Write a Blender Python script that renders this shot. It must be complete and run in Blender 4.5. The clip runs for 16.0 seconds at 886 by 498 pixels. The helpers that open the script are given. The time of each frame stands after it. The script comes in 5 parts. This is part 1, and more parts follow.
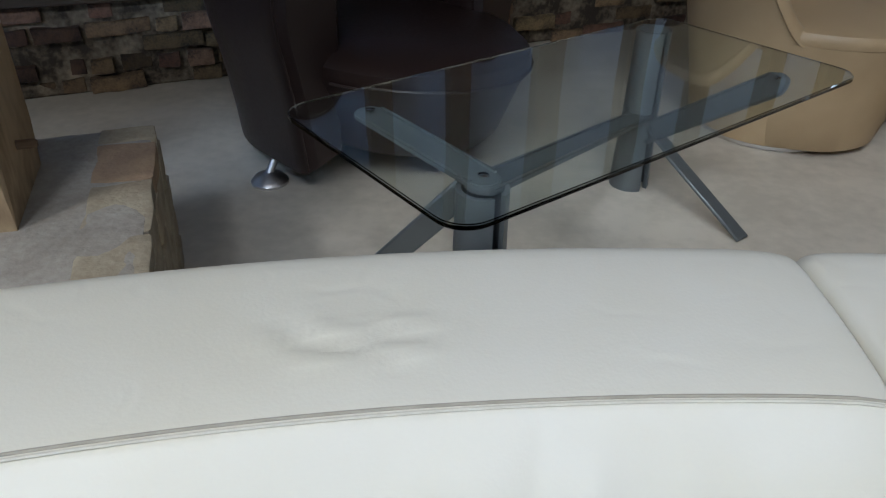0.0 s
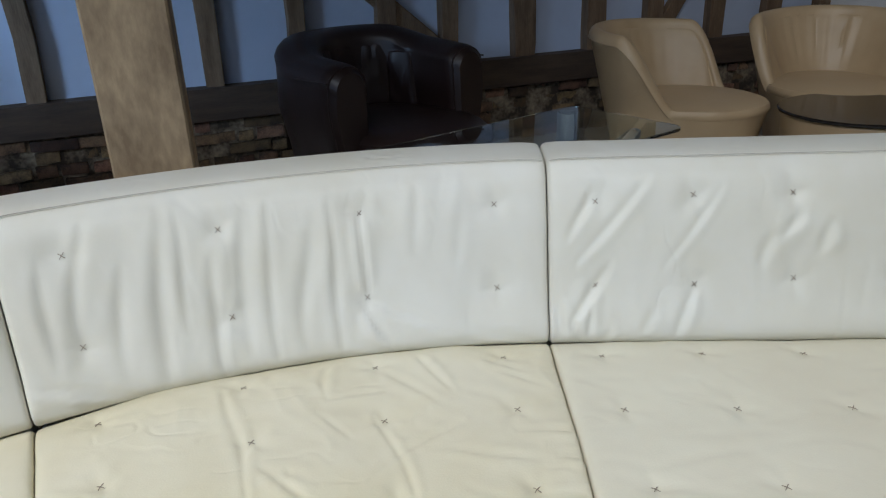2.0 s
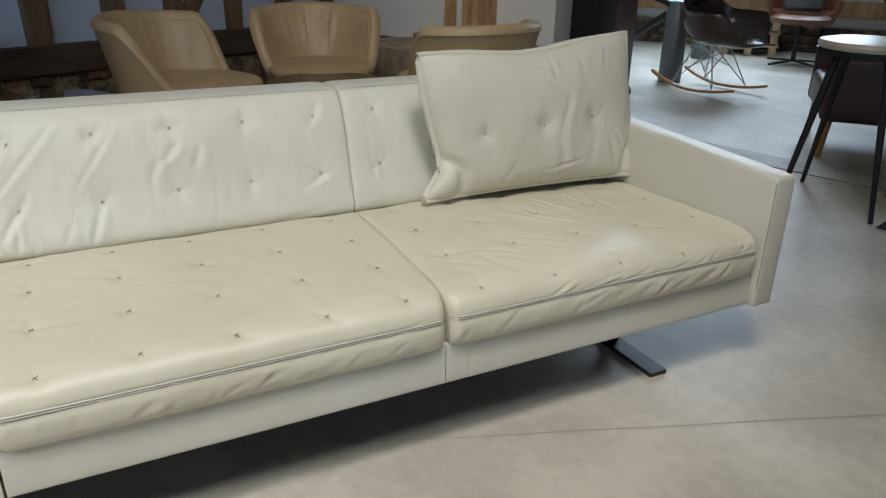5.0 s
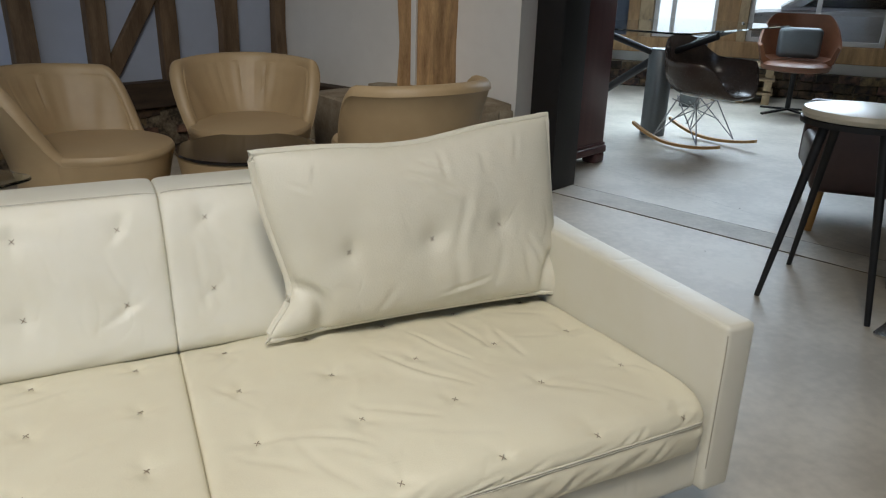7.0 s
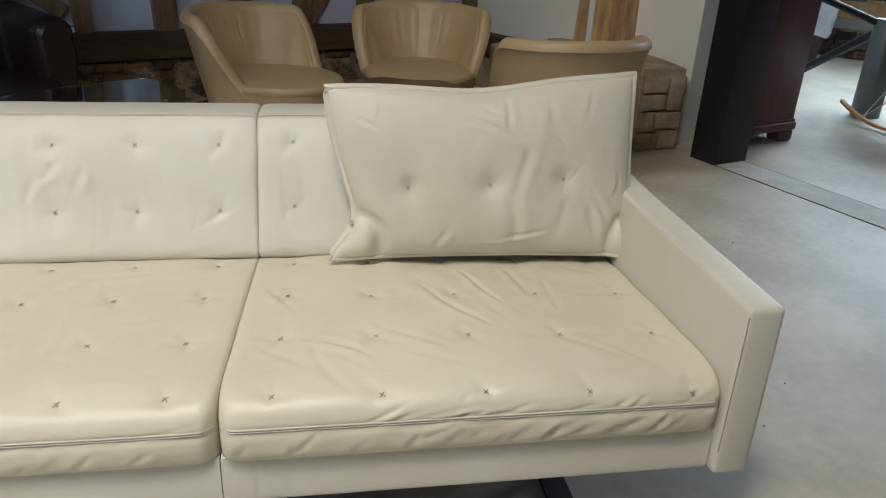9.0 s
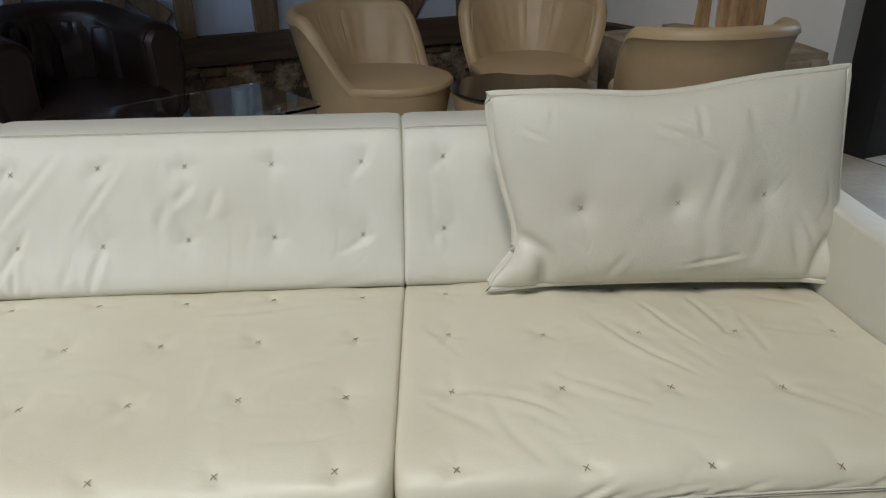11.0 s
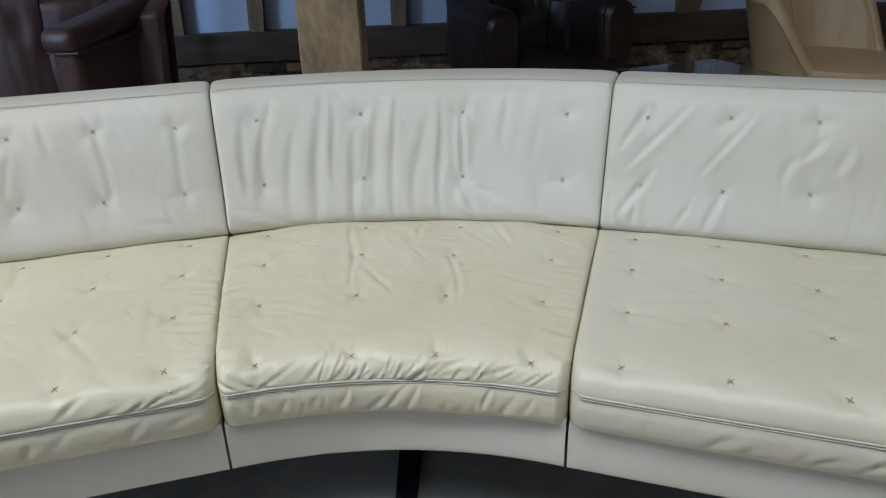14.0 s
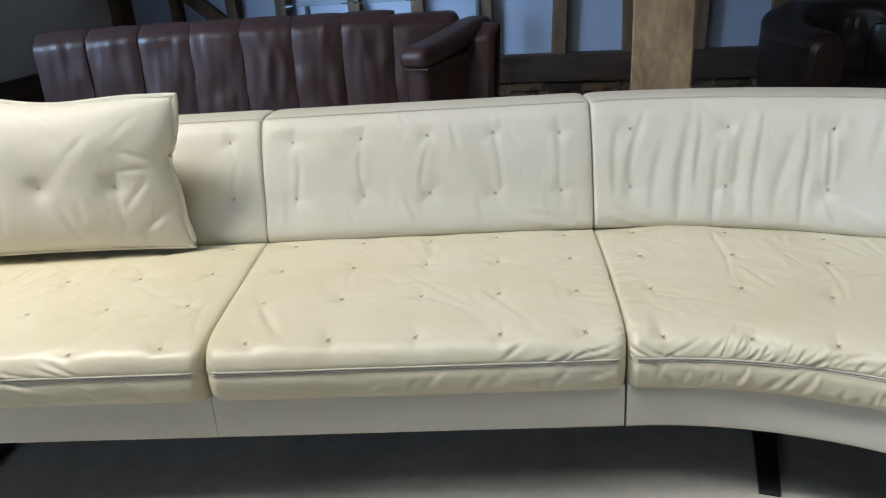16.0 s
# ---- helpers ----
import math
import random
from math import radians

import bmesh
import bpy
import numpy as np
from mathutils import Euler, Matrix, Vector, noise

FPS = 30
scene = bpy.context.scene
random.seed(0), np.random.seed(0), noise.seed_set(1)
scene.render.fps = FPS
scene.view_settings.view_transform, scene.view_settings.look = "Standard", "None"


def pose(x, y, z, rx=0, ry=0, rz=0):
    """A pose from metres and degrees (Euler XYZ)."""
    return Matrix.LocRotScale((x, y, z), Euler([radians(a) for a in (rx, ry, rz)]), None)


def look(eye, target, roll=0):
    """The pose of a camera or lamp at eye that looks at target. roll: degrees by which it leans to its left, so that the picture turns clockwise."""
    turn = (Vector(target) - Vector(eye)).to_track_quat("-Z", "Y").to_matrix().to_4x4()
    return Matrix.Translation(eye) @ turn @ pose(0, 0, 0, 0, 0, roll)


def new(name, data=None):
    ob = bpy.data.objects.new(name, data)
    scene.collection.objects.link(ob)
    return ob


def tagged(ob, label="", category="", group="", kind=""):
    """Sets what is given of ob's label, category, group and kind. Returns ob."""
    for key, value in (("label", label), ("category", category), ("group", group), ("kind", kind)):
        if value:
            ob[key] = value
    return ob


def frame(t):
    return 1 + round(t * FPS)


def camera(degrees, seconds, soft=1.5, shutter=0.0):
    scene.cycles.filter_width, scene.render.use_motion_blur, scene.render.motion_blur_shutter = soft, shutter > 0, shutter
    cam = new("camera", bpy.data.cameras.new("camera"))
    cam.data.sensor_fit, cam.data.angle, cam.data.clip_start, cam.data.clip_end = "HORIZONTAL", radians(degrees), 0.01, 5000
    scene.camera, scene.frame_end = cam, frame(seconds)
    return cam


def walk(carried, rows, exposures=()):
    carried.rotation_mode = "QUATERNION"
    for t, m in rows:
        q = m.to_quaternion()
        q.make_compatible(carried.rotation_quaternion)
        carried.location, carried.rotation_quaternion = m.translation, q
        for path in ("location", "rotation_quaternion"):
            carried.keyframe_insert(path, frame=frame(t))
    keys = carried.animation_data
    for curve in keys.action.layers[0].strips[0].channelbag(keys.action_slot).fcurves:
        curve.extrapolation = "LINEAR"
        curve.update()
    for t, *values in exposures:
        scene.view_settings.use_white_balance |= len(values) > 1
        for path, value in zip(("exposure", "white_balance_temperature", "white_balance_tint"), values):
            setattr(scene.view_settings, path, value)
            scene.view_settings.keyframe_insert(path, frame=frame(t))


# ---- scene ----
cam = camera(62.4, 16.0, 1.2)
PATH = [
    (0, (-0.18, 0.595, 1.037), (-0.227, 2.273, -0.051), 1.1),
    (0.2, (-0.166, 0.484, 1.072), (-0.176, 2.198, 0.04), 0.2),
    (0.5, (-0.162, 0.321, 1.113), (-0.132, 2.063, 0.131), -0.4),
    (0.7, (-0.156, 0.231, 1.127), (-0.121, 1.988, 0.171), -0.9),
    (1, (-0.12, 0.079, 1.14), (-0.127, 1.859, 0.228), -1.6),
    (1.5, (-0.074, -0.193, 1.157), (-0.189, 1.611, 0.302), -2.4),
    (2, (-0.058, -0.517, 1.152), (-0.161, 1.326, 0.381), -2.3),
    (2.5, (0.002, -0.769, 1.152), (0.104, 1.073, 0.381), 0.1),
    (3, (0.113, -0.946, 1.151), (0.424, 0.866, 0.364), 1.7),
    (3.5, (0.201, -1.105, 1.147), (0.684, 0.656, 0.332), 2.2),
    (4, (0.237, -1.166, 1.144), (0.838, 0.553, 0.317), 1.5),
    (4.5, (0.27, -1.176, 1.149), (0.98, 0.511, 0.342), 1.0),
    (5, (0.324, -1.184, 1.162), (1.17, 0.452, 0.383), 1.4),
    (5.2, (0.355, -1.185, 1.162), (1.263, 0.423, 0.395), 1.5),
    (7.3, (1.061, -0.718, 1.25), (1.866, 0.984, 0.575), 1.8),
    (7.5, (1.171, -0.676, 1.263), (1.815, 1.092, 0.584), 2.7),
    (8, (1.257, -0.729, 1.257), (1.681, 1.085, 0.528), 3.5),
    (8.5, (1.245, -0.924, 1.243), (1.591, 0.887, 0.469), 3.3),
    (8.7, (1.229, -1.008, 1.238), (1.554, 0.798, 0.443), 3.1),
    (10.8, (1.091, -0.813, 1.2), (1.307, 0.971, 0.323), -0.2),
    (11, (1.035, -0.746, 1.208), (1.14, 1.062, 0.36), -0.5),
    (11.5, (0.944, -0.675, 1.207), (0.775, 1.143, 0.392), -0.3),
    (12, (0.906, -0.674, 1.184), (0.607, 1.091, 0.293), -0.1),
    (12.5, (0.85, -0.729, 1.153), (0.503, 0.983, 0.179), -0.6),
    (13, (0.703, -0.866, 1.139), (0.388, 0.84, 0.145), -1.0),
    (13.5, (0.453, -0.958, 1.161), (0.108, 0.756, 0.19), -1.6),
    (14, (0.239, -0.967, 1.161), (-0.337, 0.748, 0.308), -1.8),
    (14.5, (0.164, -1.039, 1.156), (-0.523, 0.652, 0.34), -1.5),
    (15, (0.092, -1.179, 1.175), (-0.722, 0.466, 0.38), -2.0),
    (15.5, (0.03, -1.282, 1.185), (-0.934, 0.29, 0.411), -2.8),
    (16, (-0.01, -1.342, 1.191), (-1.115, 0.138, 0.424), -3.9),
]
walk(cam, [(t, look(e, g, r)) for t, e, g, r in PATH], exposures=[
    (0, 0.47, 5750, 10), (0.5, 0.24, 5500, 10), (1, 0.12, 5450, 10), (1.5, 0.02, 5500, 10), (2, 0.12, 5800, 10), (2.5, 0.03, 6050, 10), (3, -0.2, 6100, 10), (3.5, -0.02, 6100, 10), (4, 0.06, 6200, 10), (5, 0.11, 6400, 10), (7.3, 0.30, 6700, 10), (8.7, 0.30, 6700, 10),
    (11, 0.10, 6250, 10), (11.5, -0.06, 6050, 10), (12, 0.02, 5800, 10), (12.5, -0.24, 5650, 10), (13, -0.36, 5750, 10), (13.5, -0.32, 5600, 10), (14, -0.15, 5790, 10), (14.5, -0.12, 5950, 10), (15, -0.05, 6050, 10), (16, 0.04, 6100, 10)])

# ---- light and world ----
world = bpy.data.worlds.new("world")
scene.world = world
world.use_nodes = True
wn = world.node_tree.nodes
sky = wn.new("ShaderNodeTexSky")
sky.sky_type = "NISHITA"
sky.sun_disc = False
sky.sun_elevation = radians(38)
sky.sun_rotation = radians(200)
wn["Background"].inputs[1].default_value = 0.10
world.node_tree.links.new(sky.outputs[0], wn["Background"].inputs[0])


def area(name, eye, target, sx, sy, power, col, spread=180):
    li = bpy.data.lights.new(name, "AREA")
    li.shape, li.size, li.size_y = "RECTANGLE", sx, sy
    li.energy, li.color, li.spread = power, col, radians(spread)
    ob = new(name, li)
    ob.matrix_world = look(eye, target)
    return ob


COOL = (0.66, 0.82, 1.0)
# unseen lamps added overhead and to the sides; strips for the next bay's glazing
area("unseen_overhead_light", (-0.9, -1.0, 3.5), (-0.3, 0.3, 0.3), 0.7, 0.5, 7.4, (1.0, 0.97, 0.92), 86)
area("unseen_overhead_light", (-2.7, -1.7, 3.5), (-1.95, -0.55, 0.2), 0.7, 0.5, 29.5, (1.0, 0.93, 0.82), 84)
area("unseen_overhead_light", (0.75, -0.95, 3.5), (1.5, 0.2, 0.3), 0.7, 0.5, 13.2, (1.0, 0.95, 0.86), 92)
area("unseen_overhead_light", (0.9, 0.8, 3.5), (2.6, 3.45, 0.9), 0.9, 0.7, 12.5, (1.0, 0.96, 0.90), 82)
area("unseen_overhead_light", (-0.9, -1.4, 3.5), (-0.1, 0.6, 0.5), 1.0, 0.6, 2.8, COOL, 64)
area("unseen_overhead_light", (0.5, -1.7, 3.5), (1.1, 0.7, 0.5), 1.2, 0.7, 3.2, COOL, 80)
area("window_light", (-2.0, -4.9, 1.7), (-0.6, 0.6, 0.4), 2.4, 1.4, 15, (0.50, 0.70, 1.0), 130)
area("window_light", (-4.7, -1.6, 2.5), (-3.2, 2.2, 0.9), 1.2, 1.0, 19, (0.52, 0.73, 1.0), 58)
area("unseen_overhead_light", (5.7, 4.3, 3.5), (6.3, 5.7, 0.2), 0.9, 0.7, 16, COOL, 110)
for du in (-0.95, 0.0, 0.95):
    area("glazing_light", (7.7 + 0.643 * du, 5.3 - 0.766 * du, 2.75), (3.0 + 0.643 * du, 1.2 - 0.766 * du, 0.3), 0.62, 1.8, 30, COOL, 140)

# ---- materials ----


def mat(name, base, rough=0.6, metal=0.0, var=0.25, scale=6.0, bump=0.0, bscale=60.0, tint=None, spec=0.5, fine=None, stretch=None, coat=0.0, wrinkle=None, ramp=(0.48, 0.95)):
    """Principled surface with variation at two scales and a fine relief."""
    m = bpy.data.materials.new(name)
    m.use_nodes = True
    nt = m.node_tree
    n, l = nt.nodes, nt.links
    b = n["Principled BSDF"]
    b.inputs["Roughness"].default_value = rough
    b.inputs["Metallic"].default_value = metal
    b.inputs["Specular IOR Level"].default_value = spec
    b.inputs["Coat Weight"].default_value = coat
    tc = n.new("ShaderNodeTexCoord")
    mp = n.new("ShaderNodeMapping")
    if stretch:
        mp.inputs["Scale"].default_value = stretch
    l.new(tc.outputs["Object"], mp.inputs[0])
    n1 = n.new("ShaderNodeTexNoise")
    n1.inputs["Scale"].default_value = scale
    n1.inputs["Detail"].default_value = 5
    l.new(mp.outputs[0], n1.inputs[0])
    n2 = n.new("ShaderNodeTexNoise")
    n2.inputs["Scale"].default_value = fine or scale * 9
    n2.inputs["Detail"].default_value = 4
    l.new(mp.outputs[0], n2.inputs[0])
    add = n.new("ShaderNodeMath")
    add.operation = "MULTIPLY_ADD"
    add.inputs[1].default_value = 0.45
    l.new(n2.outputs[0], add.inputs[0])
    l.new(n1.outputs[0], add.inputs[2])
    rp = n.new("ShaderNodeValToRGB")
    t = tint or tuple(c * (1 - var) for c in base)
    rp.color_ramp.elements[0].position = ramp[0]
    rp.color_ramp.elements[0].color = (*t, 1)
    rp.color_ramp.elements[1].position = ramp[1]
    rp.color_ramp.elements[1].color = (*base, 1)
    l.new(add.outputs[0], rp.inputs[0])
    l.new(rp.outputs[0], b.inputs["Base Color"])
    rr = n.new("ShaderNodeMapRange")
    rr.inputs["To Min"].default_value = max(0.02, rough - 0.09)
    rr.inputs["To Max"].default_value = min(1, rough + 0.09)
    l.new(n2.outputs[0], rr.inputs[0])
    l.new(rr.outputs[0], b.inputs["Roughness"])
    if bump:
        n3 = n.new("ShaderNodeTexNoise")
        n3.inputs["Scale"].default_value = bscale
        n3.inputs["Detail"].default_value = 3
        l.new(mp.outputs[0], n3.inputs[0])
        bp = n.new("ShaderNodeBump")
        bp.inputs["Strength"].default_value = bump
        bp.inputs["Distance"].default_value = 0.004
        l.new(n3.outputs[0], bp.inputs["Height"])
        l.new(bp.outputs[0], b.inputs["Normal"])
        if wrinkle:
            creases(n, l, tc.outputs["Object"], bp, *wrinkle)
    return m


def creases(n, l, coord, bp, scale, depth, sx, sy, sz):
    """Thin irregular creases in leather at two sizes, thicker in some places than in others."""
    mp = n.new("ShaderNodeMapping")
    mp.inputs["Scale"].default_value = (sx, sy, sz)
    mp.inputs["Rotation"].default_value = (0.1, 0.2, 0.5)
    l.new(coord, mp.inputs[0])
    total = None
    for sc, amt, wid in ((scale, 1.0, 0.09), (scale * 2.4, 0.4, 0.12)):
        nz = n.new("ShaderNodeTexNoise")
        nz.inputs["Scale"].default_value = sc
        nz.inputs["Detail"].default_value = 0.6
        nz.inputs["Distortion"].default_value = 0.3
        l.new(mp.outputs[0], nz.inputs[0])
        su = n.new("ShaderNodeMath")
        su.operation = "SUBTRACT"
        su.inputs[1].default_value = 0.5
        l.new(nz.outputs[0], su.inputs[0])
        ab = n.new("ShaderNodeMath")
        ab.operation = "ABSOLUTE"
        l.new(su.outputs[0], ab.inputs[0])
        mr = n.new("ShaderNodeMapRange")
        mr.interpolation_type = "SMOOTHSTEP"
        mr.inputs["From Max"].default_value = wid
        mr.inputs["To Min"].default_value, mr.inputs["To Max"].default_value = -amt, 0.0
        l.new(ab.outputs[0], mr.inputs[0])
        mk = n.new("ShaderNodeTexNoise")
        mk.inputs["Scale"].default_value = sc * 0.45
        l.new(mp.outputs[0], mk.inputs[0])
        mm = n.new("ShaderNodeMapRange")
        mm.interpolation_type = "SMOOTHSTEP"
        mm.inputs["From Min"].default_value, mm.inputs["From Max"].default_value = 0.46, 0.68
        l.new(mk.outputs[0], mm.inputs[0])
        mu = n.new("ShaderNodeMath")
        mu.operation = "MULTIPLY"
        l.new(mr.outputs[0], mu.inputs[0])
        l.new(mm.outputs[0], mu.inputs[1])
        if total is None:
            total = mu
        else:
            ad = n.new("ShaderNodeMath")
            l.new(total.outputs[0], ad.inputs[0])
            l.new(mu.outputs[0], ad.inputs[1])
            total = ad
    b2 = n.new("ShaderNodeBump")
    b2.inputs["Strength"].default_value = 1.0
    b2.inputs["Distance"].default_value = depth
    l.new(total.outputs[0], b2.inputs["Height"])
    l.new(b2.outputs[0], bp.inputs["Normal"])


def per_piece(m, lo, hi, hue=0.0):
    """Lets each piece of a material differ a little in value, by Object Info's Random."""
    nt = m.node_tree
    n, l = nt.nodes, nt.links
    b = n["Principled BSDF"]
    src = b.inputs["Base Color"].links[0].from_socket
    oi = n.new("ShaderNodeObjectInfo")
    mr = n.new("ShaderNodeMapRange")
    mr.inputs["To Min"].default_value, mr.inputs["To Max"].default_value = lo, hi
    l.new(oi.outputs["Random"], mr.inputs[0])
    hs = n.new("ShaderNodeHueSaturation")
    l.new(mr.outputs[0], hs.inputs["Value"])
    if hue:
        m2 = n.new("ShaderNodeMapRange")
        m2.inputs["To Min"].default_value, m2.inputs["To Max"].default_value = 0.5 - hue, 0.5 + hue
        fr = n.new("ShaderNodeMath")
        fr.operation = "FRACT"
        mu = n.new("ShaderNodeMath")
        mu.operation = "MULTIPLY"
        mu.inputs[1].default_value = 7.31
        l.new(oi.outputs["Random"], mu.inputs[0])
        l.new(mu.outputs[0], fr.inputs[0])
        l.new(fr.outputs[0], m2.inputs[0])
        l.new(m2.outputs[0], hs.inputs["Hue"])
    l.new(src, hs.inputs["Color"])
    l.new(hs.outputs[0], b.inputs["Base Color"])
    return m


CREAM = mat("cream_leather", (0.70, 0.685, 0.615), 0.49, var=0.1, scale=2.2, bump=0.05, bscale=420, tint=(0.655, 0.625, 0.52), fine=14, wrinkle=(5, 0.0012, 1.6, 1.6, 0.6))
SEATL = mat("yellowed_cream_leather", (0.71, 0.665, 0.515), 0.39, var=0.1, scale=2.6, bump=0.10, bscale=340, tint=(0.645, 0.585, 0.41), fine=12, wrinkle=(6, 0.0017, 1.0, 1.3, 1.0))
SEATW = mat("pale_cream_leather", (0.70, 0.665, 0.530), 0.41, var=0.1, scale=2.6, bump=0.10, bscale=340, tint=(0.645, 0.595, 0.46), fine=12, wrinkle=(5, 0.0009, 1.0, 1.3, 1.0))
PILLOW = mat("cream_pillow_leather", (0.69, 0.665, 0.572), 0.54, var=0.1, scale=3, bump=0.22, bscale=260, tint=(0.65, 0.615, 0.51), fine=18, wrinkle=(6, 0.0018, 1.3, 1.3, 0.9))
THREAD = mat("brown_thread", (0.30, 0.24, 0.18), 0.8, var=0.3, scale=80)
PIPING = mat("pale_thread_piping", (0.64, 0.61, 0.52), 0.6, var=0.15, scale=60)
# Dark lines for stitching, and for painted groove shade along the seat fronts
SEAMDARK = mat("seam_shade_and_stitching", (0.42, 0.39, 0.32), 0.8, var=0.2, scale=60)
GAP = mat("dark_seam_cloth", (0.09, 0.085, 0.08), 0.9, scale=40)
STEEL = mat("black_steel", (0.014, 0.014, 0.016), 0.5, metal=0.0, var=0.3, scale=10)
CONC = mat("concrete", (0.60, 0.55, 0.465), 0.50, var=0.22, scale=2.4, bump=0.14, bscale=36, tint=(0.46, 0.42, 0.35), fine=24, ramp=(0.58, 0.86))
STRIP = mat("worn_threshold_concrete", (0.62, 0.60, 0.54), 0.62, var=0.35, scale=5, bump=0.3, bscale=40)
PLASTER = mat("white_plaster", (0.80, 0.80, 0.785), 0.85, var=0.08, scale=1.4, bump=0.15, bscale=14)
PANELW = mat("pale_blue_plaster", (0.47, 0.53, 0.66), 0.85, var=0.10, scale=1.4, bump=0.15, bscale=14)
OAK = mat("old_oak", (0.22, 0.145, 0.085), 0.75, var=0.5, scale=4, bump=0.5, bscale=22, stretch=(5, 5, 0.7), tint=(0.09, 0.055, 0.03))
OAKDARK = mat("dark_oak_beam", (0.075, 0.048, 0.030), 0.75, var=0.5, scale=4, bump=0.5, bscale=22, stretch=(0.7, 5, 5), tint=(0.030, 0.019, 0.012))
OAKPALE = mat("sawn_oak", (0.53, 0.395, 0.235), 0.72, var=0.3, scale=3.4, bump=0.35, bscale=40, stretch=(1.8, 1.8, 0.8), tint=(0.27, 0.19, 0.11), fine=26, ramp=(0.55, 0.88))
BRICK = per_piece(mat("old_brick", (0.18, 0.11, 0.062), 0.85, var=0.5, scale=13, bump=1.0, bscale=40, tint=(0.03, 0.022, 0.018), ramp=(0.58, 0.90)), 0.25, 1.6, 0.025)
MORTAR = mat("lime_mortar", (0.30, 0.24, 0.165), 0.95, var=0.35, scale=9, bump=0.8, bscale=40, tint=(0.045, 0.034, 0.024), ramp=(0.62, 0.95), fine=50)
RUBBLE = mat("rubble_stone", (0.42, 0.36, 0.27), 0.92, var=0.5, scale=6, bump=0.9, bscale=24, tint=(0.22, 0.165, 0.11))
BROWN = mat("dark_brown_leather", (0.075, 0.040, 0.036), 0.44, var=0.2, scale=2, bump=0.06, bscale=260, fine=90)
# Same brown leather as the sofa, darkened for the dimmer light round the armchair
BROWNSHADE = mat("shade_darkened_brown_leather", (0.026, 0.0145, 0.0125), 0.40, var=0.2, scale=2, bump=0.06, bscale=260, fine=90)
TAN = mat("beige_leather", (0.47, 0.35, 0.205), 0.45, var=0.12, scale=2.5, bump=0.1, bscale=300, tint=(0.395, 0.285, 0.16), fine=12)
CHROME = mat("chrome", (0.75, 0.75, 0.76), 0.12, metal=1.0, var=0.05)
BRUSHED = mat("brushed_metal", (0.62, 0.62, 0.63), 0.38, metal=1.0, var=0.08)
GREYMET = mat("grey_metal", (0.17, 0.19, 0.20), 0.42, metal=0.6, var=0.15, scale=8)
BLACKTOP = mat("black_glass_top", (0.012, 0.010, 0.010), 0.12, var=0.2, scale=4)
MAHOG = mat("mahogany", (0.15, 0.07, 0.074), 0.34, var=0.25, scale=3, stretch=(4, 4, 0.5), bump=0.03, bscale=60, tint=(0.11, 0.05, 0.053), fine=40)
SHELL = mat("dark_fibreglass", (0.075, 0.052, 0.042), 0.25, var=0.3, scale=14)
WIRE = mat("wire_steel", (0.45, 0.46, 0.48), 0.3, metal=0.9, var=0.1)
MAPLE = mat("oiled_maple", (0.50, 0.27, 0.085), 0.45, var=0.3, scale=6, stretch=(6, 1, 6))
IVORY = mat("ivory_vinyl", (0.62, 0.58, 0.47), 0.35, var=0.08, scale=4)
COGNAC = mat("cognac_leather", (0.20, 0.075, 0.035), 0.38, var=0.3, scale=4, bump=0.1, bscale=200)
MAUVE = mat("plum_leather", (0.065, 0.036, 0.032), 0.42, var=0.3, scale=4, bump=0.1, bscale=200)
BOARD = mat("ceiling_board", (0.16, 0.125, 0.09), 0.85, var=0.15, scale=2)
TRIMW = mat("window_white", (0.75, 0.75, 0.74), 0.5, var=0.05)
CARP = mat("car_paint_silver", (0.45, 0.47, 0.50), 0.3, metal=0.5, var=0.1)
RUBBER = mat("black_rubber", (0.02, 0.02, 0.02), 0.7, var=0.2)


def glass(name, col, rough=0.02):
    m = bpy.data.materials.new(name)
    m.use_nodes = True
    b = m.node_tree.nodes["Principled BSDF"]
    b.inputs["Base Color"].default_value = (*col, 1)
    b.inputs["Roughness"].default_value = rough
    b.inputs["Transmission Weight"].default_value = 1.0
    b.inputs["IOR"].default_value = 1.47
    return m


GLASS = glass("table_glass", (0.88, 0.95, 0.93))
PANE = glass("window_glass", (0.97, 0.98, 0.98))

# ---- mesh helpers ----


def part(name, bm, material, parent=None, label="", smooth=True):
    """Links a bmesh as one mesh object, under a thing or a part."""
    me = bpy.data.meshes.new(name)
    bmesh.ops.recalc_face_normals(bm, faces=bm.faces)
    bm.to_mesh(me)
    bm.free()
    if smooth:
        me.shade_smooth()
        me.set_sharp_from_angle(angle=radians(38))
    me.materials.append(material)
    ob = new(name, me)
    if parent:
        ob.parent = parent
    if label:
        ob["label"] = label
    return ob


def grid_part(name, verts, faces, material, parent=None, label=""):
    me = bpy.data.meshes.new(name)
    me.from_pydata([tuple(v) for v in verts], [], faces)
    me.shade_smooth()
    me.set_sharp_from_angle(angle=radians(85))
    me.materials.append(material)
    ob = new(name, me)
    if parent:
        ob.parent = parent
    if label:
        ob["label"] = label
    return ob


def share(name, src, parent, m):
    """Another object on the same mesh."""
    ob = new(name, src.data)
    ob.parent = parent
    ob.matrix_basis = m
    return ob


def thing(name, label, category, m=None, group="", kind=""):
    ob = new(name)
    ob.empty_display_size = 0.1
    if m is not None:
        ob.matrix_world = m
    return tagged(ob, label, category, group, kind)


